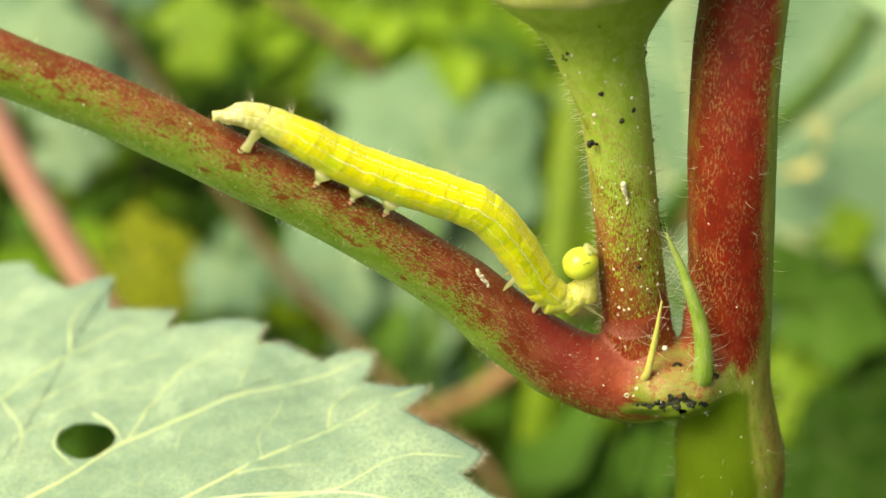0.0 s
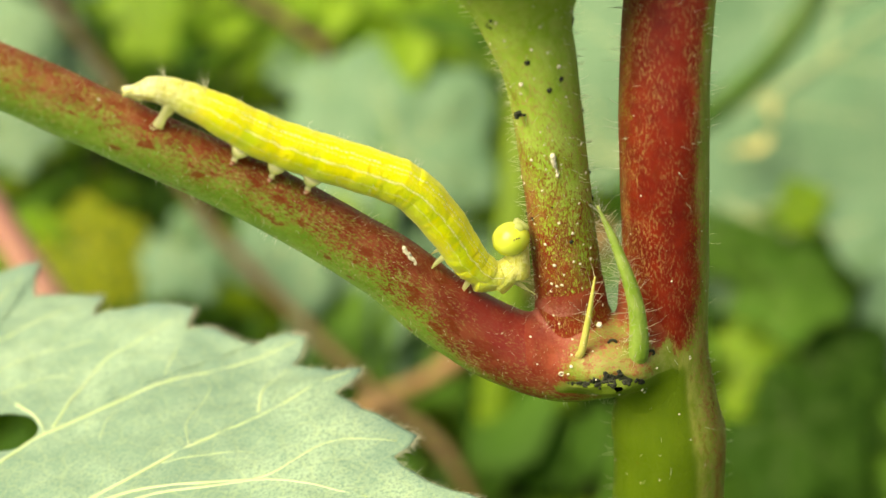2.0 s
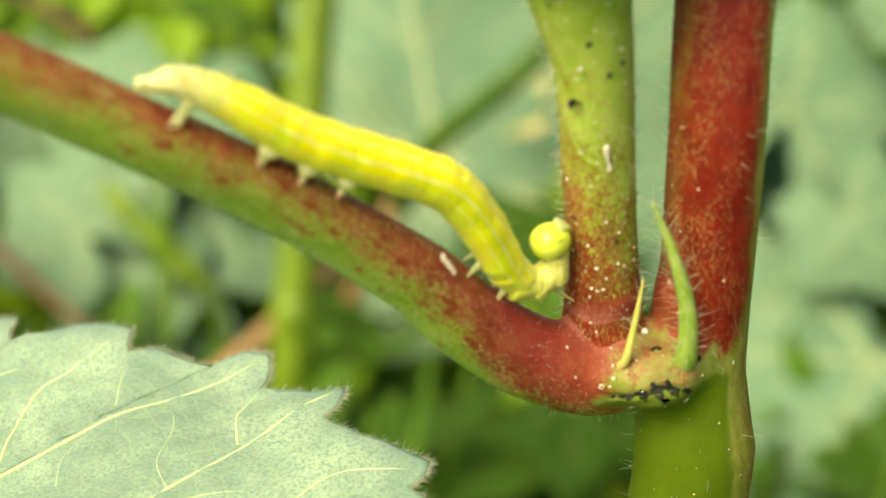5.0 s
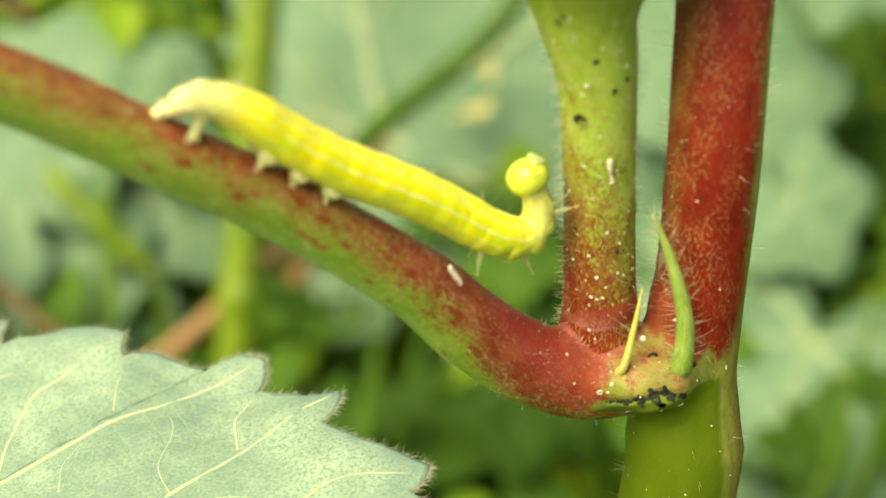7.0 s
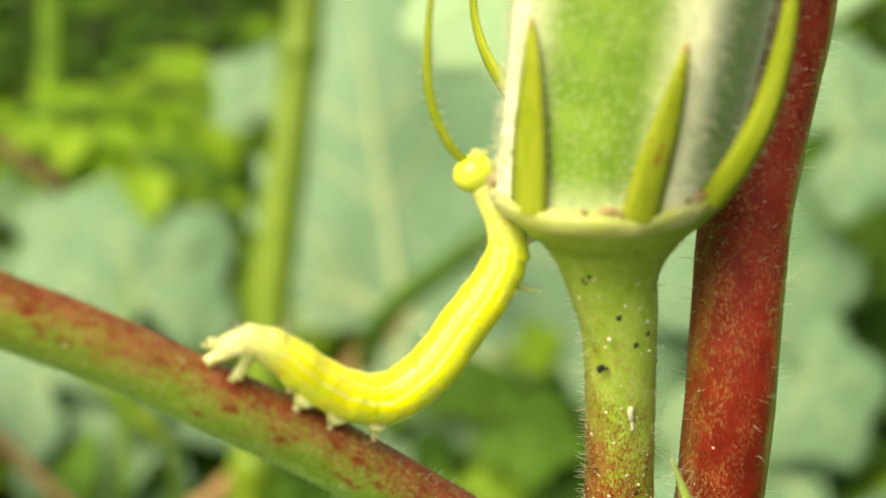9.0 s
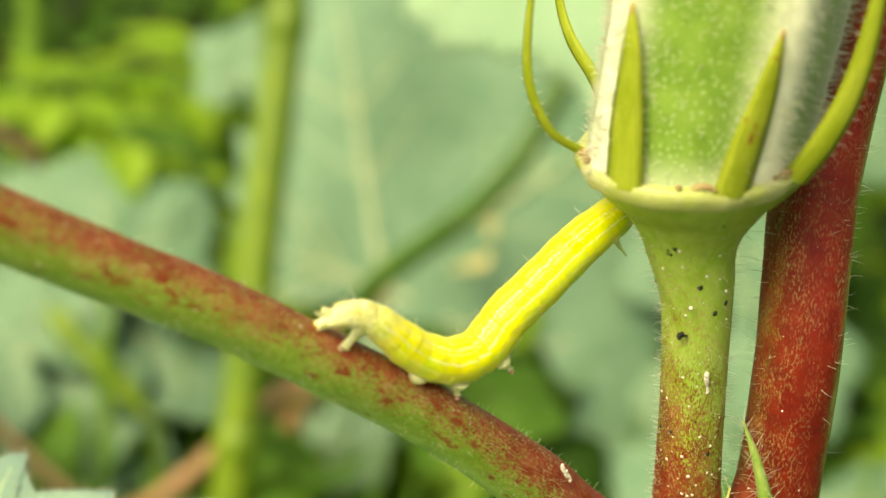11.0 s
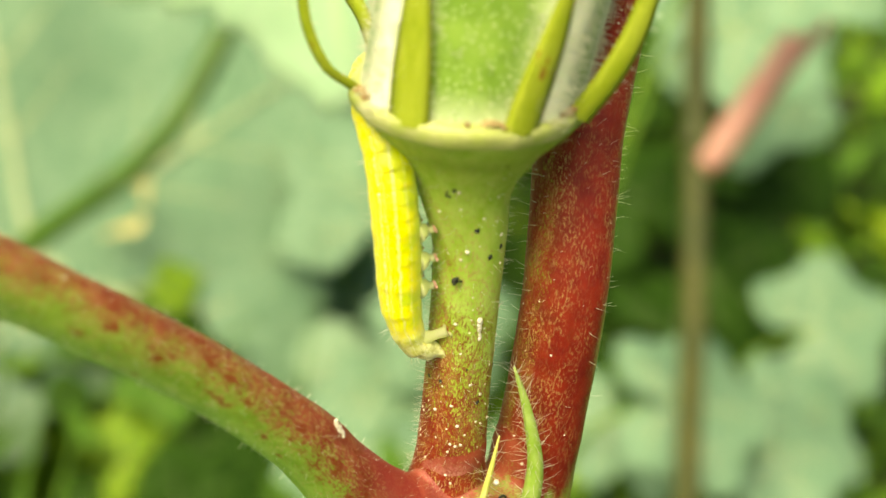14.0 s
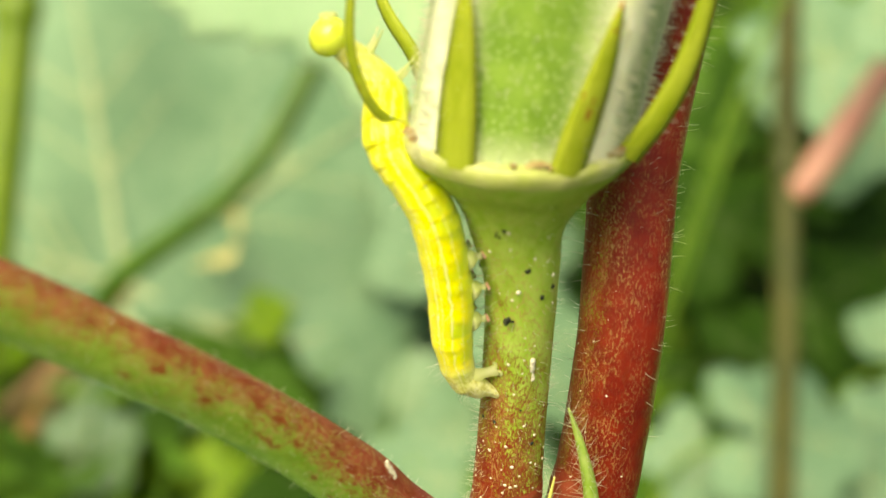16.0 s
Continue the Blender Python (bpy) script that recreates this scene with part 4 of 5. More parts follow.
# more leaves of the thicket, by place, tip, facing, size; near-black ones stand in for shaded gaps
LEAVES = (
    ((-83, 947, -428), (0.9, -0.3, -0.2), (0.0, -0.5, 0.85), 110, BIG_LEAF, 11),
    ((10, 880, -444), (-0.8, -0.4, -0.4), (0.1, -0.5, 0.85), 110, BIG_LEAF, 12),
    ((268, 789, -503), (1, -0.2, -0.3), (0.1, -0.5, 0.85), 120, SHADED_LEAF, 13),
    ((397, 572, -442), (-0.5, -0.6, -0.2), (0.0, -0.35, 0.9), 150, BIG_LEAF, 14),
    ((640, 700, -380), (0.3, -0.6, -0.3), (-0.1, -0.6, 0.7), 110, SHADED_LEAF, 24),
    ((560, 640, -400), (0.6, -0.3, -0.5), (-0.2, -0.6, 0.7), 90, SHADED_LEAF, 25),
    ((700, 760, -280), (0.6, -0.2, -0.5), (-0.2, -0.6, 0.7), 120, SHADED_LEAF, 26),
    ((470, 900, -400), (0.3, 0.4, 0.5), (-0.2, -0.7, 0.6), 150, MID_LEAF, 15),
    ((-300, 900, -300), (-0.6, 0.1, 0.3), (0.2, -0.6, 0.75), 130, BIG_LEAF, 16),
    ((700, 880, -330), (0.5, 0.2, 0.4), (-0.3, -0.6, 0.7), 150, MID_LEAF, 17),
    ((412, 415, -299), (0.9, -0.3, -0.1), (-0.2, -0.4, 0.9), 60, BIG_LEAF, 18),
    ((535, 595, -155), (0.7, 0.2, 0.1), (-0.3, -0.5, 0.8), 75, BIG_LEAF, 19),
    ((3, 801, -446), (0.4, 0.0, 0.2), (0.0, -0.5, 0.85), 85, BIG_LEAF, 20),
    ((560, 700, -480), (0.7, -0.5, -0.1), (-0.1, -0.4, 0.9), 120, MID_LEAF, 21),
    ((180, 560, -580), (0.7, -0.5, -0.1), (-0.1, -0.4, 0.9), 90, SHADED_LEAF, 22),
    ((384, 715, -343), (0.3, 0.2, 0.9), (-0.15, -0.75, 0.6), 95, BIG_LEAF, 41),
    ((352, 602, -444), (0.9, -0.2, -0.3), (-0.15, -0.75, 0.6), 78, BIG_LEAF, 42),
    ((444, 738, -241), (0.8, 0.2, 0.3), (-0.15, -0.75, 0.6), 80, BIG_LEAF, 43),
    ((394, 629, -369), (0.4, -0.4, -0.6), (-0.15, -0.75, 0.6), 62, BIG_LEAF, 44),
    ((-24, 744, -476), (-0.8, 0.2, -0.5), (0.0, -0.7, 0.7), 75, BIG_LEAF, 45),
    ((82, 812, -399), (0.2, -0.4, -0.8), (-0.1, -0.8, 0.6), 70, LIME_LEAF, 46),
    ((26, 909, -374), (-0.2, -0.2, 0.6), (-0.1, -0.7, 0.7), 60, MID_LEAF, 47),
    ((605, 620, -347), (0.5, -0.2, -0.4), (-0.2, -0.5, 0.8), 95, SHADED_LEAF, 48),
    ((558, 664, -309), (-0.2, 0.2, 0.6), (-0.2, -0.5, 0.8), 80, SHADED_LEAF, 49),
    ((631, 717, -251), (0.5, 0.2, 0.6), (-0.2, -0.5, 0.8), 100, SHADED_LEAF, 50),
    ((204, 622, -482), (0.3, -0.5, -0.2), (-0.1, -0.6, 0.8), 65, SHADED_LEAF, 61),
    ((69, 617, -490), (-0.5, -0.3, -0.2), (0.0, -0.6, 0.8), 55, SHADED_LEAF, 62),
    ((225, 680, -421), (0.6, -0.2, 0.1), (0.0, -0.6, 0.8), 55, SHADED_LEAF, 63),
    ((546, 578, -368), (0.6, -0.2, 0.1), (0.0, -0.4, 0.9), 75, SHADED_LEAF, 64),
    ((82, 922, -295), (0.1, 0.1, 0.9), (-0.1, -0.7, 0.7), 55, BIG_LEAF, 71),
    ((-48, 855, -383), (-0.5, 0.1, 0.5), (-0.1, -0.7, 0.7), 60, BIG_LEAF, 72),
    ((499, 516, -387), (0.5, -0.3, -0.2), (-0.15, -0.7, 0.7), 62, BIG_LEAF, 81),
    ((546, 448, -361), (0.5, 0.2, 0.3), (-0.15, -0.7, 0.7), 60, BIG_LEAF, 82),
    ((348, 615, -427), (0.3, -0.3, -0.6), (-0.15, -0.7, 0.7), 50, BIG_LEAF, 83),
    ((-75, 763, -435), (-0.4, 0.1, 0.4), (-0.1, -0.7, 0.7), 70, BIG_LEAF, 84),
    ((640, 690, -225), (0.7, 0.1, 0.5), (-0.45, -0.75, 0.45), 85, BIG_LEAF, 31),
    ((612, 520, -330), (0.8, 0.0, 0.1), (-0.4, -0.6, 0.65), 62, BIG_LEAF, 32),
    ((500, 420, -345), (0.9, -0.2, -0.1), (-0.2, -0.3, 0.95), 54, BIG_LEAF, 33),
    ((330, 630, -450), (0.5, -0.3, -0.3), (-0.35, -0.7, 0.6), 92, MIST_LEAF, 34),
    ((403, 447, -330), (-0.3, -0.2, -0.6), (-0.4, -0.6, 0.7), 40, BIG_LEAF, 35),
    ((-356, 1025, -385), (0.3, 0.2, 0.6), (0.2, -0.7, 0.65), 90, MIST_LEAF, 36),
    ((193, 530, -425), (0.5, -0.4, -0.2), (-0.1, -0.5, 0.85), 58, SHADED_LEAF, 37),
    ((230, 600, -440), (0.7, -0.4, -0.1), (-0.1, -0.5, 0.85), 60, SHADED_LEAF, 39),
    ((365, 800, -410), (0.4, 0.1, 0.3), (-0.15, -0.75, 0.62), 105, BIG_LEAF, 99),
    ((218, 732, -422), (0.2, -0.3, 0.8), (-0.3, -0.75, 0.6), 46, LIME_LEAF, 51),
    ((236, 690, -462), (0.4, -0.3, -0.7), (-0.3, -0.75, 0.6), 40, LIME_LEAF, 52),
    ((224, 717, -397), (0.5, -0.1, 0.3), (-0.2, -0.75, 0.6), 40, LIME_LEAF, 53),
    ((192, 618, -451), (0.5, -0.1, 0.3), (-0.2, -0.75, 0.6), 40, LIME_LEAF, 54),
    ((120, 665, -451), (0.5, -0.1, 0.3), (-0.2, -0.75, 0.6), 38, MIST_LEAF, 55),
    ((-65, 759, -482), (0.5, -0.1, 0.3), (-0.2, -0.75, 0.6), 72, MIST_LEAF, 56),
    ((-294, 813, -306), (0.5, -0.1, 0.3), (-0.2, -0.75, 0.6), 48, MIST_LEAF, 57),
    ((-200, 866, -314), (0.5, -0.1, 0.3), (-0.2, -0.75, 0.6), 40, LIME_LEAF, 58),
    ((-15, 796, -392), (-0.25, 0.25, 0.9), (-0.05, -0.78, 0.62), 90, BIG_LEAF, 91),
    ((-200, 621, -358), (0.6, -0.2, -0.5), (0.1, -0.7, 0.7), 44, NET_LEAF, 92),
    ((-162, 716, -412), (0.3, -0.2, -0.5), (0.1, -0.6, 0.8), 42, BIG_LEAF, 93),
    ((-275, 775, -356), (0.7, -0.2, 0.2), (0.2, -0.6, 0.75), 36, MIST_LEAF, 94),
    ((-298, 896, -322), (0.7, 0.1, 0.3), (0.2, -0.6, 0.75), 50, MIST_LEAF, 95),
    ((-265, 888, -361), (0.8, -0.1, 0.1), (0.1, -0.5, 0.85), 42, MIST_LEAF, 96),
    ((187, 709, -401), (0.7, -0.2, 0.3), (-0.1, -0.6, 0.8), 48, MID_LEAF, 97),
    ((212, 640, -402), (0.8, -0.3, -0.3), (-0.1, -0.35, 0.93), 46, MID_LEAF, 98),
    ((370, 390, -50), (0.8, 0.1, 0.2), (-0.3, -0.5, 0.8), 55, BIG_LEAF, 23),
)
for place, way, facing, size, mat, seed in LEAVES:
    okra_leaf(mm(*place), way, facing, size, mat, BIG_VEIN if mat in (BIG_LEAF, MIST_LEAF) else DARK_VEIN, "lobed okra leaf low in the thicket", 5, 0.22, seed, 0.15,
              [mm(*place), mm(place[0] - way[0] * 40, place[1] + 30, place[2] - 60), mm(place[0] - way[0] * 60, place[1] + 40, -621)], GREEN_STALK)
stalk_thing([mm(-157, 283, -60), mm(-141, 267, -106), mm(-118, 247, -142), mm(-70, 215, -215), mm(20, 160, -360), mm(40, 140, -621)], ((0, 0.0042), (1, 0.006)), PINK_STALK, "rosy leaf stalk of a plant nearby")
stalk_thing([mm(-300, 915, -262), mm(-260, 871, -298), mm(-211, 820, -343), mm(-139, 724, -401), mm(-78, 654, -432), mm(-28, 595, -450), mm(18, 541, -469), mm(70, 480, -621)], ((0, 0.0045), (0.5, 0.0040), (1, 0.0045)), RUSSET_STALK, "slanting russet stalk in the weeds")
stalk_thing([mm(-160, 998, -325), mm(-137, 976, -337), mm(-75, 919, -359), mm(-68, 912, -380), mm(-66, 905, -621)], ((0, 0.0045), (0.3, 0.005), (1, 0.006)), RUSSET_STALK, "forked russet twig of a weed")
stalk_thing([mm(120, 655, -360), mm(98, 651, -377), mm(8, 620, -446), mm(-46, 590, -460), mm(-140, 560, -560), mm(-180, 550, -621)], ((0, 0.0055), (1, 0.006)), BROWN_STALK, "orange-brown stalk leaning through the weeds")
stalk_thing([mm(20, 560, -621), mm(42, 600, -430), mm(58, 658, -290), mm(73, 712, -174), mm(90, 790, 20)], ((0, 0.0125), (1, 0.0105)), LIME_STALK, "upright lime-green okra stem behind")
stalk_thing([mm(-79, 1011, -621), mm(-79, 1011, -427), mm(-73, 1044, -300), mm(-70, 1050, 0)], ((0, 0.012), (1, 0.010)), GREEN_STALK, "upright green weed stem")
stalk_thing([mm(560, 450, 40), mm(500, 445, -20), mm(449, 440, -89), mm(402, 430, -160), mm(393, 434, -168)], ((0, 0.007), (0.9, 0.008), (1, 0.009)), PINK_STALK, "rosy leaf stalk of an okra plant behind")
stalk_thing([mm(370, 240, -621), mm(380, 330, -380), mm(388, 387, -258), mm(393, 466, -99), mm(398, 540, 60)], ((0, 0.0075), (1, 0.006)), OLIVE_STALK, "upright olive-brown okra stem behind")
stalk_thing([mm(-58, 740, -388), mm(-50, 730, -397), mm(-4, 693, -435), mm(6, 690, -455), mm(20, 680, -621)], ((0, 0.003), (0.05, 0.0085), (0.25, 0.0085), (0.33, 0.003), (1, 0.003)), LIME_STALK, "yellow-green stalk in the weeds")


def fallen_petal(place, yaw, length, label):
    """A dry curled petal, thin and cupped, with its tip rolled in."""
    ob = thing("fallen_petal", mm(*place), label, "petal", "dry petals")
    bm = bmesh.new()
    rows = []
    for i in range(13):
        u = i / 12
        w = length * 0.28 * math.sin(math.pi * min(1.0, 0.08 + u * 0.9)) ** 0.7
        curl = 2.2 * u
        c = Vector((math.sin(curl) / 2.2 * length, 0, (1 - math.cos(curl)) / 2.2 * length))
        rows.append([bm.verts.new(mm(*place) + Matrix.Rotation(yaw, 3, "Y") @ (c + Vector((0, x * w, 0.5 * w * x * x + 0.06 * w * math.sin(9 * u)))) / 1000) for x in (-1, -0.6, -0.2, 0.2, 0.6, 1)])
    for a, b in zip(rows, rows[1:]):
        for k in range(5):
            bm.faces.new((a[k], a[k + 1], b[k + 1], b[k]))
    leaf = finish("blade", bm, PETAL, ob)
    th = leaf.modifiers.new("thickness", "SOLIDIFY")
    th.thickness = 0.0005
    sb = bmesh.new()
    tube(sb, [mm(*place), mm(place[0] - 3, place[1] + 2, place[2] - 3), mm(place[0] - 5, place[1] + 8, place[2] - 6)], ((0, 0.0016), (1, 0.001)), 8, 8)
    finish("claw", sb, PETAL, ob)


PETAL = plain("dry_petal", (0.62, 0.58, 0.20), (0.74, 0.68, 0.34), 200, 0.5, 0, 0.3, 0.3)
fallen_petal((200, 722, -352), 0.5, 26, "curled dry yellow petal on the big leaf")
fallen_petal((222, 733, -322), 2.4, 24, "small curled pale yellow petal on the big leaf")


def weed_plant(foot, height, count, size, seed):
    """A leafy weed: a thin stem with pointed leaves in turn round it."""
    rg = random.Random(seed)
    ob = thing("weed", mm(foot[0], foot[1], -621), "lime-green leafy weed among the undergrowth", "weed", "lime weeds")
    top = Vector((foot[0] + rg.uniform(-20, 20), foot[1] + rg.uniform(-15, 15), foot[2]))
    pts = [mm(foot[0], foot[1], -621), mm((foot[0] * 2 + top.x) / 3, foot[1], (-621 + foot[2]) / 2), mm(*top)]
    sb = bmesh.new()
    tube(sb, pts, ((0, 0.0035), (1, 0.0012)), 8, 16)
    finish("stalk", sb, GREEN_STALK, ob)
    line = catmull(pts, 40)
    for k in range(count):
        c = line[min(40, int(40 - (k / count) ** 1.3 * 40 * min(1.0, height / max(1.0, foot[2] + 621))))]
        yaw, tilt = k * 2.4 + rg.uniform(-0.4, 0.4), rg.uniform(-0.35, 0.45)
        y = Vector((math.cos(yaw) * math.cos(tilt), math.sin(yaw) * math.cos(tilt), math.sin(tilt)))
        x = y.cross(Vector((0, 0, 1))).normalized()
        n = x.cross(y)
        ln = size * rg.uniform(0.6, 1.15)
        outline = [Vector((sgn * ln * w * (1 + 0.10 * ((i % 2) - 0.5)), ln * u)) for sgn, rows in ((1, range(1, 10)), (-1, range(9, 0, -1))) for i in rows
                   for u, w in ((i / 10, 0.36 * math.sin(math.pi * (i / 10) ** 0.8) ** 0.9),)]
        outline = [Vector((0, 0))] + outline[:9] + [Vector((0, ln))] + outline[9:]
        bend = rg.uniform(0.1, 0.5)
        bm, edge = blade(outline, (0, ln * 0.5), lambda q: -bend * q.y * q.y / ln + 0.25 * abs(q.x), lambda q, h: c + (x * q.x + y * (q.y + 6) + n * h) / 1000, 4)
        finish("leaf", bm, LIME_LEAF, ob)
    return ob


for seed, (foot, height, count, size) in enumerate((((-280, 1085, -390), 150, 14, 70), ((-86, 1021, -395), 120, 10, 55), ((-185, 1224, -430), 120, 12, 70), ((9, 741, -585), 60, 9, 45), ((-54, 1107, -430), 120, 10, 60),
                                                    ((-68, 1090, -366), 160, 14, 65), ((-110, 1000, -371), 150, 12, 60), ((73, 1000, -298), 120, 10, 60), ((190, 761, -500), 90, 14, 70), 
                                                    ((616, 679, -440), 100, 9, 50), ((63, 1101, -350), 160, 14, 70), ((80, 1053, -420), 120, 12, 60), ((-200, 960, -470), 120, 10, 50), ((-236, 843, -439), 110, 12, 50), ((-255, 781, -446), 110, 12, 45), ((-9, 880, -313), 110, 12, 50), ((53, 868, -350), 110, 12, 45), ((-43, 976, -324), 110, 12, 55), ((24, 961, -317), 110, 12, 55), ((262, 790, -470), 150, 22, 55), ((233, 735, -425), 150, 20, 48), ((-238, 760, -430), 110, 16, 48), ((-243, 965, -345), 120, 14, 60), ((-30, 1042, -345), 110, 12, 55), ((48, 983, -353), 110, 12, 55), ((-84, 1068, -432), 110, 12, 60))):
    weed_plant(foot, height, count, size, 50 + seed)


def weeds():
    """Dense low growth: pointed leaves of many sizes and grass blades, too many to count."""
    m, t, b = nodes_of("weed_leaf")
    geo = t.nodes.new("ShaderNodeNewGeometry")
    patch = smoothstep(t, noise_node(t, 5.0, 2), 0.36, 0.62)
    pick = math_node(t, "ADD", math_node(t, "MULTIPLY", geo.outputs["Random Per Island"], 0.62), math_node(t, "MULTIPLY", patch, 0.36))
    col = ramp(t, pick, (0.0, (0.015, 0.045, 0.004)), (0.35, (0.04, 0.12, 0.010)), (0.62, (0.10, 0.24, 0.025)), (0.82, (0.22, 0.42, 0.02)), (1.0, (0.42, 0.58, 0.03)))
    col = mix(t, math_node(t, "MULTIPLY", noise_node(t, 60, 4), 0.5), col, (0.10, 0.20, 0.05))
    t.links.new(col, b.inputs["Base Color"])
    b.inputs["Roughness"].default_value = 0.55
    b.inputs["Specular IOR Level"].default_value = 0.08
    tr = t.nodes.new("ShaderNodeBsdfTranslucent")
    t.links.new(col, tr.inputs["Color"])
    ms = add(t, "ShaderNodeMixShader", Fac=0.35)
    t.links.new(b.outputs[0], ms.inputs[1])
    t.links.new(tr.outputs[0], ms.inputs[2])
    t.links.new(ms.outputs[0], t.nodes["Material Output"].inputs["Surface"])
    rg = np.random.RandomState(5)
    verts, faces = [], []
    shape = ((0.0, 0.0), (0.18, 0.26), (0.42, 0.36), (0.7, 0.24), (1.0, 0.0))

    def put(foot, yaw, tilt, length, width, bend):
        d = Vector((math.cos(yaw) * math.cos(tilt), math.sin(yaw) * math.cos(tilt), math.sin(tilt)))
        s = Vector((-math.sin(yaw), math.cos(yaw), 0))
        up = d.cross(s) * -1
        first = len(verts)
        for u, w in shape:
            mid = foot + d * (length * u) - up * (bend * length * u * u)
            verts.append(mid - s * (w * width) + up * (0.18 * w * width))
            verts.append(mid)
            verts.append(mid + s * (w * width) + up * (0.18 * w * width))
        for i in range(len(shape) - 1):
            a = first + 3 * i
            faces.append((a, a + 1, a + 4, a + 3))
            faces.append((a + 1, a + 2, a + 5, a + 4))

    count = 0
    while count < 9000:
        x, y = rg.uniform(-1.0, 1.7), rg.uniform(0.25, 3.2)
        if rg.rand() < (y - 0.6) * 0.25:
            continue
        clump = 0.5 + 0.5 * noise.noise((x * 4.5, y * 4.5, 0.3))
        top = 0.05 + 0.20 * clump + 0.09 * max(0.0, y - 0.8)
        z = top * rg.uniform(0.05, 1.0) ** 0.6
        size = rg.uniform(0.03, 0.085) * (0.7 + 0.5 * clump)
        put(Vector((x, y, z)), rg.uniform(0, 6.283), rg.uniform(-0.45, 0.6), size, size * rg.uniform(0.6, 1.1), rg.uniform(-0.1, 0.5))
        count += 1
    # thinner growth all round, fading into the open field
    count = 0
    while count < 15000:
        x, y = rg.normal(0.3, 3.2), rg.normal(1.5, 3.2)
        if -1.0 < x < 1.7 and 0.25 < y < 3.2:
            continue
        size = rg.uniform(0.05, 0.12)
        put(Vector((x, y, 0.16 * rg.rand())), rg.uniform(0, 6.283), rg.uniform(-0.3, 0.7), size, size * rg.uniform(0.6, 1.1), rg.uniform(-0.1, 0.5))
        count += 1
    for _ in range(1500):
        x, y = rg.uniform(-0.9, 1.6), rg.uniform(0.3, 2.6)
        put(Vector((x, y, 0.0)), rg.uniform(0, 6.283), rg.uniform(0.7, 1.4), rg.uniform(0.12, 0.3), rg.uniform(0.006, 0.014), rg.uniform(0.0, 0.5))
    me = bpy.data.meshes.new("undergrowth")
    me.from_pydata(verts, [], faces)
    for p in me.polygons:
        p.use_smooth = True
    me.materials.append(m)
    tagged(new("undergrowth", me), "dense mixed green weeds and grass", "weeds", kind="stuff")


weeds()


# ---- the caterpillar ----
RINGS = 26


def caterpillar_skin():
    """Yellow-green translucent skin with thin cream lines along the back and flanks."""
    m, t, b = nodes_of("caterpillar_skin")
    co = t.nodes.new("ShaderNodeTexCoord").outputs["Object"]
    xyz = t.nodes.new("ShaderNodeSeparateXYZ")
    t.links.new(co, xyz.inputs[0])
    turn = math_node(t, "ABSOLUTE", math_node(t, "ARCTAN2", xyz.outputs[0], xyz.outputs[1]))
    four = t.nodes.new("ShaderNodeAttribute")
    four.attribute_name = "skin"
    place_on = four.outputs["Vector"]
    blot = noise_node(t, 0.7, 4, 0.6, place_on)
    patch = noise_node(t, 0.28, 2, 0.5, place_on)
    wav = math_node(t, "MULTIPLY", math_node(t, "SUBTRACT", noise_node(t, 1.3, 2, 0.5, place_on), 0.5), 0.30)
    at = math_node(t, "ADD", turn, wav)
    zed = t.nodes.new("ShaderNodeSeparateXYZ")
    t.links.new(place_on, zed.inputs[0])
    bent = math_node(t, "MULTIPLY_ADD", noise_node(t, 0.9, 2, 0.5, place_on), 0.5, zed.outputs[2])
    wide = math_node(t, "PINGPONG", bent, 1.27)
    crease = math_node(t, "SUBTRACT", 1.0, smoothstep(t, wide, 0.0, 0.34))
    base = mix(t, smoothstep(t, blot, 0.35, 0.68), (0.80, 0.82, 0.018), (0.93, 0.86, 0.03))
    # green gut that shows through the flanks, yellow folds between the segments
    flank = math_node(t, "MULTIPLY", smoothstep(t, turn, 0.55, 1.3), smoothstep(t, patch, 0.40, 0.60))
    base = mix(t, math_node(t, "MULTIPLY", flank, math_node(t, "MULTIPLY_ADD", crease, -0.45, 0.6)), base, (0.48, 0.70, 0.035))
    belly = smoothstep(t, turn, 1.7, 2.7)
    base = mix(t, math_node(t, "MULTIPLY", belly, 0.7), base, (0.62, 0.76, 0.10))
    soft = t.nodes.new("ShaderNodeAttribute")
    soft.attribute_name = "pale"
    tail = mix(t, smoothstep(t, noise_node(t, 2.4, 4, 0.7, place_on), 0.42, 0.62), (0.74, 0.76, 0.40), (0.46, 0.46, 0.14))
    base = mix(t, soft.outputs["Fac"], base, tail)
    col = base
    dots = smoothstep(t, math_node(t, "PINGPONG", math_node(t, "ADD", zed.outputs[2], math_node(t, "MULTIPLY", blot, 0.8)), 0.17), 0.02, 0.09)
    for place, width, power, broken in ((0.20, 0.018, 0.35, None), (0.50, 0.075, 0.3, "edge"), (0.50, 0.036, 0.85, dots), (0.70, 0.026, 0.5, dots), (1.12, 0.075, 0.25, "edge"), (1.12, 0.034, 0.65, None), (1.62, 0.03, 0.35, None)):
        d = math_node(t, "ABSOLUTE", math_node(t, "SUBTRACT", at, place))
        line = math_node(t, "SUBTRACT", 1.0, smoothstep(t, d, width * 0.5, width * 1.5))
        if broken == "edge":
            # a duller green seam on which the cream line lies
            col = mix(t, math_node(t, "MULTIPLY", line, power), col, (0.46, 0.55, 0.02))
            continue
        gaps = smoothstep(t, noise_node(t, 2.6, 2, 0.5, place_on), 0.34, 0.46)
        gaps = math_node(t, "MULTIPLY", gaps, broken) if broken is not None else gaps
        col = mix(t, math_node(t, "MULTIPLY", math_node(t, "MULTIPLY", line, gaps), power), col, (0.95, 0.93, 0.55))
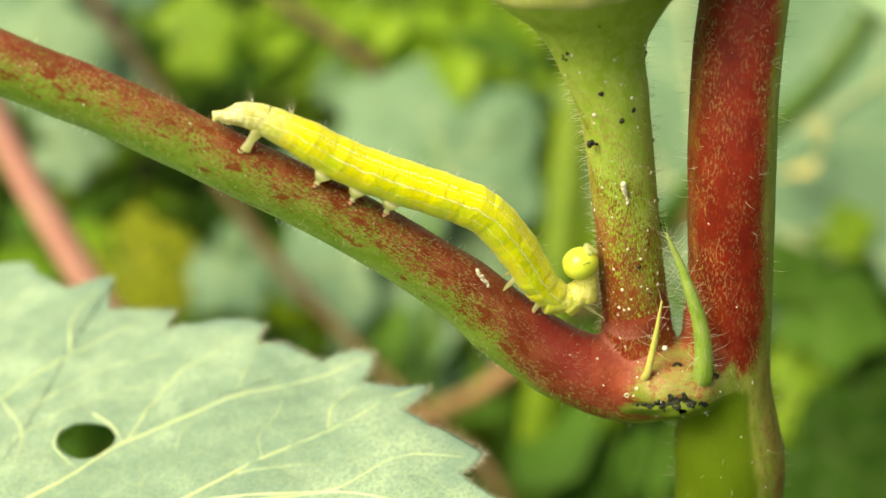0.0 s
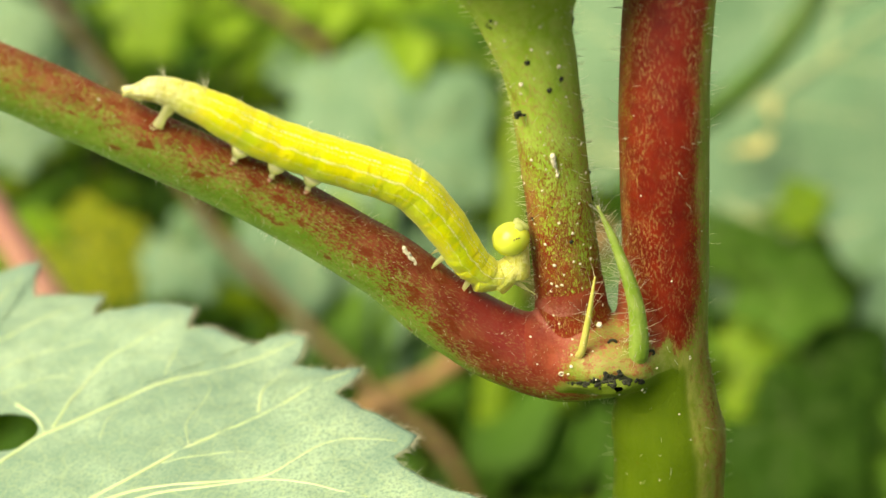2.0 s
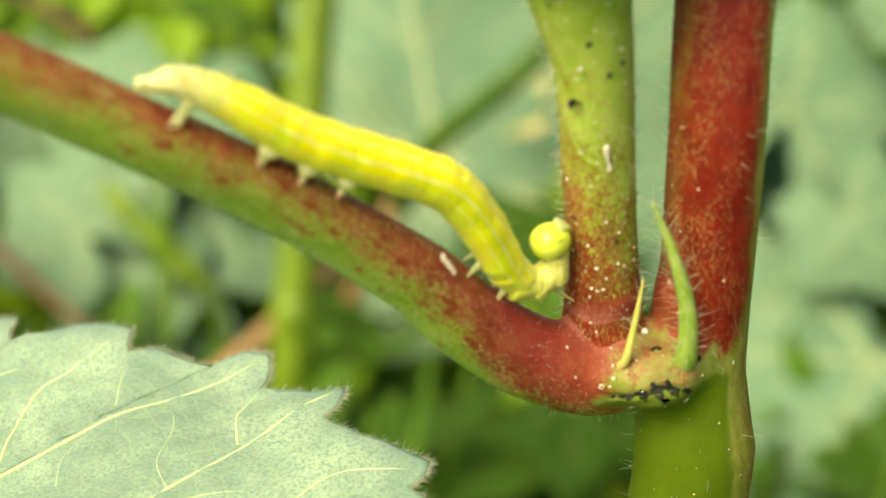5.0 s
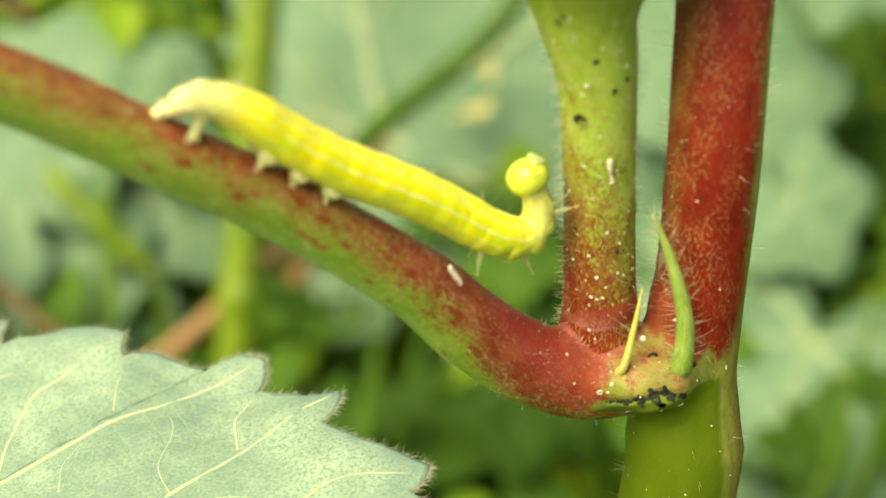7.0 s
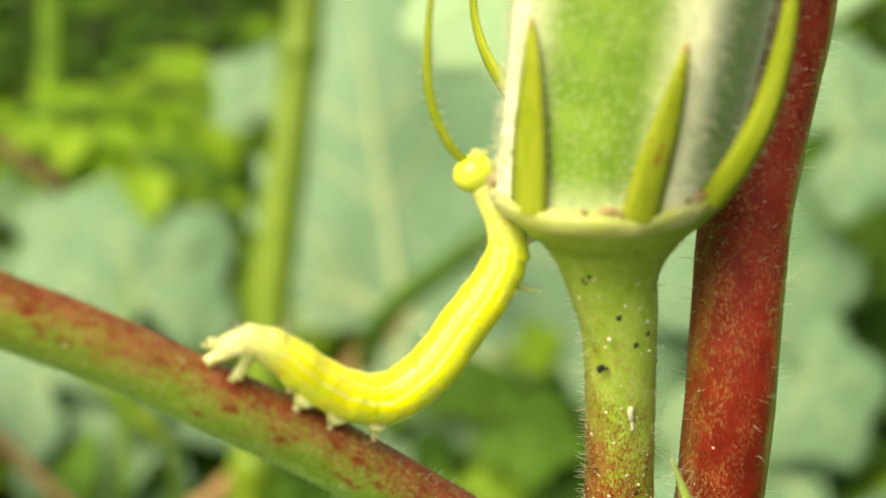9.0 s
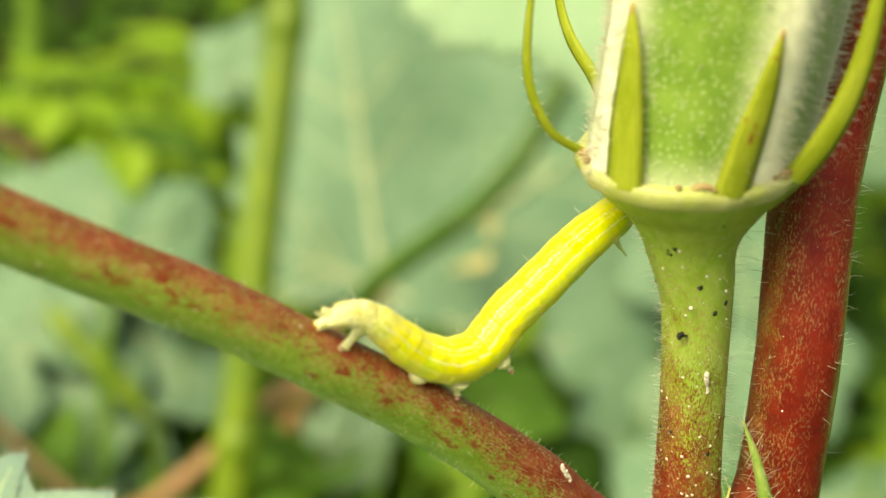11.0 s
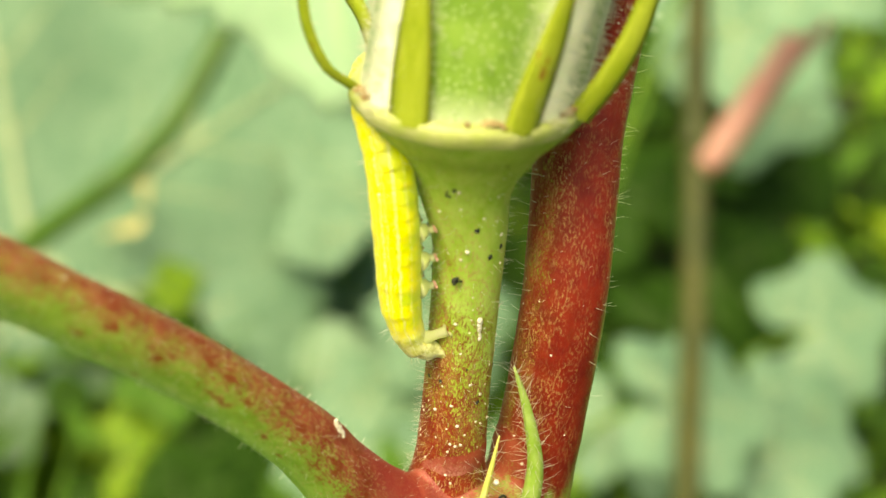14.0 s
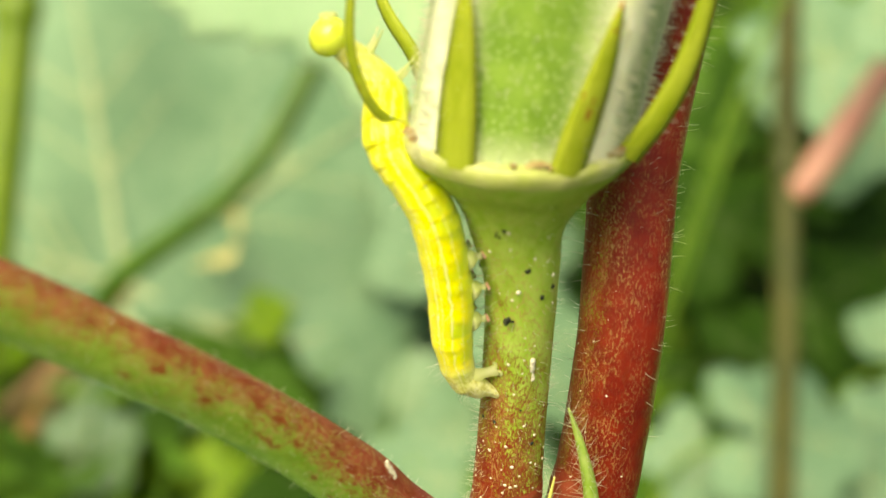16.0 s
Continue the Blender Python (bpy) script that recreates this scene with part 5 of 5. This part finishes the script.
    t.links.new(col, b.inputs["Base Color"])
    b.inputs["Roughness"].default_value = 0.36
    b.inputs["Sheen Weight"].default_value = 0.25
    b.inputs["Sheen Roughness"].default_value = 0.4
    b.inputs["Sheen Tint"].default_value = (1.0, 1.0, 0.7, 1)
    b.inputs["Subsurface Weight"].default_value = 0.6
    b.inputs["Subsurface Radius"].default_value = (1.0, 1.0, 0.25)
    b.inputs["Subsurface Scale"].default_value = 0.00045
    narrow = math_node(t, "PINGPONG", math_node(t, "ADD", bent, 0.2), 0.32)
    wrinkle = math_node(t, "SUBTRACT", 1.0, smoothstep(t, narrow, 0.0, 0.2))
    h = math_node(t, "ADD", noise_node(t, 3.2, 3, 0.6, place_on), blot)
    h = math_node(t, "SUBTRACT", h, math_node(t, "MULTIPLY", crease, 0.06))
    h = math_node(t, "SUBTRACT", h, math_node(t, "MULTIPLY", wrinkle, 0.07))
    bump(t, b, h, 0.5, 0.00022)
    return m


BODY = caterpillar_skin()
HEAD = plain("head_capsule", (0.55, 0.66, 0.06), (0.66, 0.74, 0.12), 500, 0.22, 0.4)
LEG = plain("pale_leg", (0.80, 0.86, 0.46), (0.90, 0.92, 0.64), 800, 0.25, 0.0, 0.75)
HOOK = plain("rosy_foot", (0.72, 0.36, 0.24), (0.80, 0.50, 0.36), 800, 0.4, 0.3)
EYE = plain("dark_eye_spot", (0.03, 0.02, 0.01), (0.08, 0.05, 0.02), 900, 0.3)


def girth(s):
    """Radius in mm by share of the length from tail to head."""
    return table(((0, 0.45), (0.03, 0.80), (0.06, 1.05), (0.10, 1.22), (0.15, 1.40), (0.21, 1.60), (0.3, 1.74), (0.5, 1.82), (0.68, 1.78), (0.82, 1.56), (0.92, 1.22), (1, 0.95)), s)


caterpillar = thing("caterpillar", NODE, "yellow-green looper caterpillar with thin cream stripes", "caterpillar")


def local(name, bm, material, parent, label=""):
    """A part in the space of its parent."""
    me = bpy.data.meshes.new(name)
    bm.to_mesh(me)
    bm.free()
    for p in me.polygons:
        p.use_smooth = True
    me.materials.append(material)
    ob = new(name, me)
    ob.parent = parent
    if label:
        ob["label"] = label
    return ob


def barrel(index, length):
    """One ring of the body. Shape, folds and skin follow the place along the whole body, so that neighbours run into each other."""
    bm = bmesh.new()
    pale = bm.verts.layers.float.new("pale")
    skin = bm.verts.layers.float_vector.new("skin")
    rows, n, m = [], 17, 44
    for i in range(n):
        u = 2 * i / (n - 1) - 1
        along = index + 0.5 + u * length / 0.00127
        s = along / RINGS
        r = girth(s) / 1000
        r *= 1 - 0.014 * math.cos(math.pi * along) + 0.006 * math.cos(4 * math.pi * along)
        r *= 1 - 0.09 * (max(0.0, abs(u) - 0.5) / 0.5) ** 2
        row = []
        for k in range(m):
            a = 2 * math.pi * k / m
            x, y = math.sin(a), math.cos(a)
            y *= 0.93 if y < 0 else 1.0
            lump = 1 + 0.014 * noise.noise((x * 2.2, y * 2.2, along * 0.12)) + 0.006 * noise.noise((x * 6, y * 6, along * 0.2))
            side = max(0.0, 1 - ((abs(a if a < math.pi else 2 * math.pi - a) - 1.55) / 0.35) ** 2)
            lump += 0.018 * side
            v = bm.verts.new((x * r * lump, y * r * lump, u * length))
            v[pale] = table(((0, 1.0), (0.08, 0.75), (0.17, 0.0), (0.82, 0.0), (0.92, 0.4), (1, 0.65)), s)
            v[skin] = (x * r * 1000, y * r * 1000, along * 1.27)
            row.append(v)
        rows.append(row)
    for a, b in zip(rows, rows[1:]):
        for k in range(m):
            bm.faces.new((a[k], a[(k + 1) % m], b[(k + 1) % m], b[k]))
    bm.faces.new(rows[0][::-1])
    bm.faces.new(rows[-1])
    return bm


def leg_mesh(length, r0, r1, splay, lean):
    """A soft leg from the belly, with a wider foot."""
    bm = bmesh.new()
    pts = [Vector((0, 0.0002, 0)), Vector((splay * 0.3, -length * 0.45, lean * 0.4)), Vector((splay, -length, lean))]
    tube(bm, pts, ((0, r0), (0.55, (r0 + r1) / 2.4), (0.8, r1 * 0.75), (1, r1)), 12, 12, 0.06, squash=0.75)
    return bm


def tail_leg_mesh(down, lean, splay):
    """A fleshy leg that narrows and then spreads into a broad sole."""
    bm = bmesh.new()
    pts = [Vector((0, 0.0003, 0.0002)), Vector((splay * 0.4, -down * 0.4, lean * 0.35)), Vector((splay * 0.8, -down * 0.78, lean * 0.8)), Vector((splay, -down, lean))]
    tube(bm, pts, ((0, 0.00075), (0.35, 0.00052), (0.7, 0.00036), (0.9, 0.00042), (1, 0.00044)), 14, 18, 0.10, squash=0.8)
    for q in (-1, 1):
        bead(bm, pts[3] + Vector((q * 0.00022, -0.00005, q * 0.00028)), 0.00028, 0.5, Vector((0, -1, 0)), rng)
    return bm


segments = []
for i in range(RINGS):
    s = (i + 0.5) / RINGS
    seg = local("segment", barrel(i, 0.00132), BODY, caterpillar)
    segments.append(seg)
    r = girth(s) / 1000
    if i in (6, 8, 10):
        for side in (-1, 1):
            lg = local("proleg", leg_mesh(0.0009, 0.00105, 0.00036, side * 0.0003, 0), LEG, seg, "translucent green belly leg")
            lg.location = (side * r * 0.46, -r * 0.80, 0)
            ft = bmesh.new()
            for q in (-1, 0, 1):
                bead(ft, Vector((side * 0.0003 + q * 0.00018, -0.00103, q * 0.0001)), 0.00017, 0.7, Vector((0, -1, 0)), rng)
            local("foot", ft, HOOK, seg, "rosy gripping foot").location = lg.location
    if i == 2:
        # two splayed clasping legs: one grips behind the tail, one before it
        for side, lean, down in ((1, -0.0023, 0.0015), (-1, -0.0003, 0.0021)):
            lg = local("tail_leg", tail_leg_mesh(down, lean, side * 0.0006), LEG, seg, "pale translucent clasping tail leg")
            lg.location = (side * r * 0.35, -r * 0.25, -0.0004)
    if i in (20, 22, 24):
        for side in (-1, 1):
            lg = local("true_leg", leg_mesh(0.0018, 0.00030, 0.00008, side * 0.0005, 0.0005), LEG, seg, "small pointed pale leg")
            lg.location = (side * r * 0.4, -r * 0.75, 0)
    if i % 2:
        hb = bmesh.new()
        for _ in range(9):
            a = rng.uniform(-1.9, 1.9)
            d = Vector((math.sin(a), math.cos(a), 0))
            hair(hb, d * r * 0.97, (d + Vector((0, 0, rng.uniform(-0.5, 0.5)))).normalized(), 0.0009 * rng.uniform(0.5, 1.2), 0.000014)
        if i < 4:
            for _ in range(20):
                a = rng.uniform(-1.5, 1.5)
                d = Vector((math.sin(a), math.cos(a), 0))
                hair(hb, d * r * 0.97, (d + Vector((0, 0, rng.uniform(-1.2, -0.2)))).normalized(), 0.0015 * rng.uniform(0.5, 1.1), 0.000012)
        tagged(local("bristles", hb, HAIR, seg), kind="stuff")


def head():
    bm = bmesh.new()
    rows = []
    for i in range(19):
        e = math.pi * (i / 18 - 0.5)
        row = []
        for k in range(32):
            a = 2 * math.pi * k / 32
            d = Vector((math.cos(e) * math.sin(a), math.cos(e) * math.cos(a), math.sin(e)))
            groove = 1 - 0.05 * math.exp(-(d.x * 9) ** 2) * (d.y > -0.2)
            row.append(bm.verts.new(Vector((d.x * 1.45, d.y * 1.5, d.z * 1.3)) / 1000 * groove))
        rows.append(row)
    for a, b in zip(rows, rows[1:]):
        for k in range(32):
            bm.faces.new((a[k], a[(k + 1) % 32], b[(k + 1) % 32], b[k]))
    ob = local("head", bm, HEAD, caterpillar, "glossy round yellow-green head")
    jb = bmesh.new()
    for x, y, z, r in ((-0.35, -0.9, 1.0, 0.42), (0.35, -0.9, 1.0, 0.42), (0, -1.25, 0.75, 0.4)):
        bead(jb, Vector((x, y, z)) / 1000, r / 1000, 0.8, Vector((0, -0.5, 1)), rng)
    local("mouthparts", jb, LEG, ob, "whitish jaws")
    for side in (-1, 1):
        eb = bmesh.new()
        for k in range(3):
            a = 0.5 + k * 0.35
            bead(eb, Vector((side * (1.28 - 0.03 * k), -0.25 - 0.2 * k, 0.45 + 0.12 * math.sin(a * 2))) / 1000, 0.00007, 0.6, Vector((side, -0.2, 0.4)), rng)
        local("eye_spots", eb, EYE, ob, "row of tiny dark eye spots")
    return ob


segments.append(head())

# The midline of the body from tail to head, in mm, at chosen times.
POSES = []


def spine(t, *points):
    POSES.append((t, catmull([Vector(p) for p in points], 24)))


def motions():
    spine(0.0, (-34.6, 0.5, 20.4), (-32.6, 0.8, 20.4), (-29.4, 1.0, 18.8), (-25.8, 1.5, 16.3), (-22.0, 2.0, 14.4), (-18.1, 2.5, 12.7), (-15.0, 2.8, 11.0), (-12.5, 3.0, 7.8), (-10.6, 3.2, 4.6), (-8.6, 3.5, 2.8), (-6.6, 3.8, 3.9), (-7.3, 3.8, 6.0))
    spine(6.2, (-34.6, 0.5, 20.4), (-32.6, 0.8, 20.4), (-29.4, 1.0, 18.8), (-25.8, 1.5, 16.3), (-22.0, 2.0, 14.4), (-18.1, 2.5, 12.7), (-15.0, 2.8, 11.0), (-12.5, 3.0, 7.8), (-10.6, 3.2, 4.6), (-8.6, 3.5, 2.8), (-6.6, 3.8, 3.9), (-7.3, 3.8, 6.0))
    spine(7.3, (-34.8, 0.5, 19.6), (-32.7, 0.8, 20.5), (-30.2, 1.0, 19.7), (-27.3, 1.5, 17.3), (-23.8, 2.0, 14.8), (-19.8, 2.5, 12.6), (-15.6, 3.0, 10.3), (-12.2, 3.0, 8.8), (-9.4, 3.5, 8.7), (-9.1, 3.8, 10.9), (-10.5, 3.8, 13.6))
    spine(7.5, (-34.7, 0.5, 19.9), (-32.6, 0.8, 20.8), (-30.1, 1.0, 19.7), (-27.1, 1.5, 17.1), (-23.6, 2.0, 14.6), (-19.9, 2.5, 12.6), (-15.8, 3.0, 11.6), (-12.4, 3.3, 11.3), (-10.4, 3.5, 12.5), (-10.5, 3.8, 15.2), (-11.5, 4.0, 17.1))
    spine(8.0, (-34.7, 0.5, 20.3), (-32.7, 0.8, 21.2), (-30.5, 1.0, 20.5), (-27.9, 1.5, 18.0), (-25.1, 2.0, 15.8), (-21.9, 2.5, 15.0), (-18.6, 3.0, 15.5), (-15.6, 3.5, 17.1), (-13.0, 4.0, 19.2), (-12.1, 4.5, 21.8), (-12.7, 5.0, 24.6), (-14.0, 5.5, 26.8))
    spine(8.5, (-34.6, 0.5, 20.0), (-32.7, 0.8, 21.0), (-30.4, 1.0, 20.0), (-27.7, 1.5, 17.5), (-24.8, 2.0, 15.8), (-22.0, 2.5, 15.6), (-19.3, 3.0, 17.7), (-17.3, 4.0, 20.2), (-15.3, 5.0, 22.7), (-14.2, 6.0, 25.2), (-15.1, 7.0, 27.7), (-16.8, 8.0, 30.0))
    spine(9.3, (-34.6, 0.5, 20.0), (-32.7, 0.8, 21.0), (-30.4, 1.0, 20.0), (-27.7, 1.5, 17.5), (-24.8, 2.0, 15.8), (-22.0, 2.5, 15.6), (-19.3, 3.0, 17.7), (-17.3, 4.0, 20.2), (-15.3, 5.0, 22.7), (-14.2, 6.0, 25.2), (-15.1, 7.0, 27.7), (-16.8, 8.0, 30.0))
    spine(10.6, (-35.0, 0.5, 19.9), (-33.0, 0.8, 20.6), (-30.7, 1.0, 19.3), (-28.3, 1.5, 17.2), (-25.6, 2.0, 15.9), (-22.8, 3.0, 16.1), (-20.7, 4.0, 18.4), (-17.9, 5.5, 20.4), (-14.5, 7.5, 22.7), (-10.9, 10.0, 24.1), (-7.9, 13.0, 25.4), (-6.5, 15.0, 27.0))
    spine(11.18, (-35.0, 0.5, 19.9), (-33.0, 0.8, 20.6), (-30.7, 1.0, 19.3), (-28.3, 1.5, 17.2), (-25.6, 2.0, 15.9), (-22.8, 3.0, 16.1), (-20.7, 4.0, 18.4), (-17.9, 5.5, 20.4), (-14.5, 7.5, 22.7), (-10.9, 10.0, 24.1), (-7.9, 13.0, 25.4), (-6.5, 15.0, 27.0))
    spine(11.3, (-23.8, 7.5, 3.6), (-22.5, 7.0, 6.6), (-20.6, 6.5, 8.9), (-18.6, 6.0, 10.2), (-16.7, 6.0, 12.6), (-15.1, 6.5, 15.3), (-13.4, 7.5, 18.2), (-11.5, 9.0, 20.8), (-9.2, 11.0, 22.8), (-6.8, 13.0, 24.8), (-5.4, 15.0, 26.4))
    spine(11.5, (-17.9, 4.0, 10.7), (-17.2, 4.3, 12.2), (-15.5, 5.0, 14.7), (-14.0, 5.5, 17.1), (-13.4, 6.0, 19.7), (-13.8, 6.5, 22.3), (-14.4, 7.5, 24.7), (-13.3, 9.0, 26.1), (-10.6, 11.0, 25.9), (-7.4, 13.0, 25.8), (-5.0, 14.0, 26.1))
    spine(11.62, (-6.5, 4.5, 10.4), (-8.5, 5.0, 11.2), (-9.8, 5.3, 14.0), (-10.7, 5.5, 17.1), (-11.4, 5.8, 20.3), (-12.5, 6.2, 23.1), (-14.3, 7.0, 24.6), (-15.6, 8.0, 26.2), (-15.0, 9.5, 27.4), (-12.6, 11.5, 27.4), (-9.3, 13.5, 26.7), (-6.6, 15.0, 26.6))
    spine(12.05, (-6.5, 4.5, 10.4), (-8.5, 5.0, 11.2), (-9.8, 5.3, 14.0), (-10.7, 5.5, 17.1), (-11.4, 5.8, 20.3), (-12.5, 6.2, 23.1), (-14.3, 7.0, 24.6), (-15.6, 8.0, 26.2), (-15.0, 9.5, 27.4), (-12.6, 11.5, 27.4), (-9.3, 13.5, 26.7), (-6.6, 15.0, 26.6))
    spine(12.5, (-6.5, 4.5, 10.5), (-8.4, 5.0, 11.1), (-9.8, 5.3, 13.8), (-10.6, 5.5, 16.7), (-11.4, 5.8, 19.9), (-12.1, 6.3, 22.8), (-12.6, 7.4, 25.2), (-12.6, 9.2, 26.8), (-12.1, 11.6, 27.6), (-11.0, 14.0, 28.3), (-8.3, 16.0, 29.0), (-6.0, 17.0, 29.6))
    spine(14.5, (-6.0, 4.5, 10.0), (-8.3, 5.0, 10.9), (-9.9, 5.3, 14.1), (-10.8, 5.5, 17.9), (-11.7, 5.8, 21.4), (-12.3, 6.7, 24.4), (-12.6, 8.0, 26.1), (-12.6, 9.9, 27.2), (-12.1, 12.2, 27.9), (-11.7, 14.0, 28.8), (-10.1, 15.5, 29.9), (-8.4, 17.0, 30.7))
    spine(15.0, (-6.2, 4.5, 10.1), (-8.3, 5.0, 10.9), (-9.8, 5.3, 14.1), (-10.9, 5.5, 17.9), (-11.9, 5.8, 21.4), (-13.0, 6.2, 24.4), (-14.1, 7.5, 26.4), (-14.8, 9.0, 27.9), (-15.0, 10.5, 29.0), (-14.2, 12.4, 30.0), (-13.4, 14.0, 31.0), (-13.0, 15.5, 32.0))
    spine(15.5, (-6.2, 4.5, 10.1), (-8.5, 5.0, 11.1), (-10.1, 5.3, 14.4), (-11.0, 5.5, 18.1), (-12.1, 5.8, 21.7), (-13.5, 6.2, 24.6), (-15.0, 7.2, 26.8), (-16.3, 8.5, 28.3), (-16.7, 9.5, 30.0), (-16.2, 11.5, 31.2), (-17.5, 13.0, 32.0), (-19.4, 13.5, 32.8))
    spine(16.0, (-6.3, 4.5, 10.2), (-8.6, 5.0, 11.2), (-10.0, 5.3, 14.4), (-10.8, 5.5, 18.1), (-12.0, 5.8, 21.7), (-13.3, 6.2, 24.6), (-14.9, 7.2, 26.8), (-16.2, 8.5, 28.4), (-16.5, 9.5, 30.1), (-15.9, 11.5, 31.3), (-17.5, 13.0, 32.9), (-20.0, 13.5, 34.5))
    times = [0.0, 3.0, 6.2] + [6.4 + 0.15 * k for k in range(20)] + [9.4 + 0.2 * k for k in range(9)] + [11.18 + 0.04 * k for k in range(13)] + [11.75 + 0.15 * k for k in range(6)]
    times += [12.8, 13.5, 14.2, 14.5, 14.65, 14.8, 15.0, 15.2, 15.35, 15.5, 15.7, 16.0]
    tracks = [[] for _ in segments]
    for t in times:
        i = max(k for k in range(len(POSES)) if POSES[k][0] <= t + 1e-6)
        j = min(i + 1, len(POSES) - 1)
        gap = POSES[j][0] - POSES[i][0]
        u = (t - POSES[i][0]) / gap if gap else 0.0
        u = u * u * (3 - 2 * u) if gap > 0.6 else u
        line = catmull([a.lerp(b, u) for a, b in zip(POSES[i][1], POSES[j][1])], 2 * RINGS + 2)
        for k in range(RINGS + 1):
            c = line[2 * k + 1] if k < RINGS else line[-1]
            q = min(2 * k + 1, 2 * RINGS)
            ahead = (line[min(q + 2, 2 * RINGS + 2)] - line[q - 1]).normalized()
            back = Vector((-ahead.z, -0.06, ahead.x))
            back = (back - ahead * back.dot(ahead)).normalized()
            side = back.cross(ahead)
            turn = Matrix((side, back, ahead)).transposed().to_4x4()
            tracks[k].append((t, Matrix.Translation(c / 1000) @ turn))
    for seg, rows in zip(segments, tracks):
        walk(seg, rows)


motions()
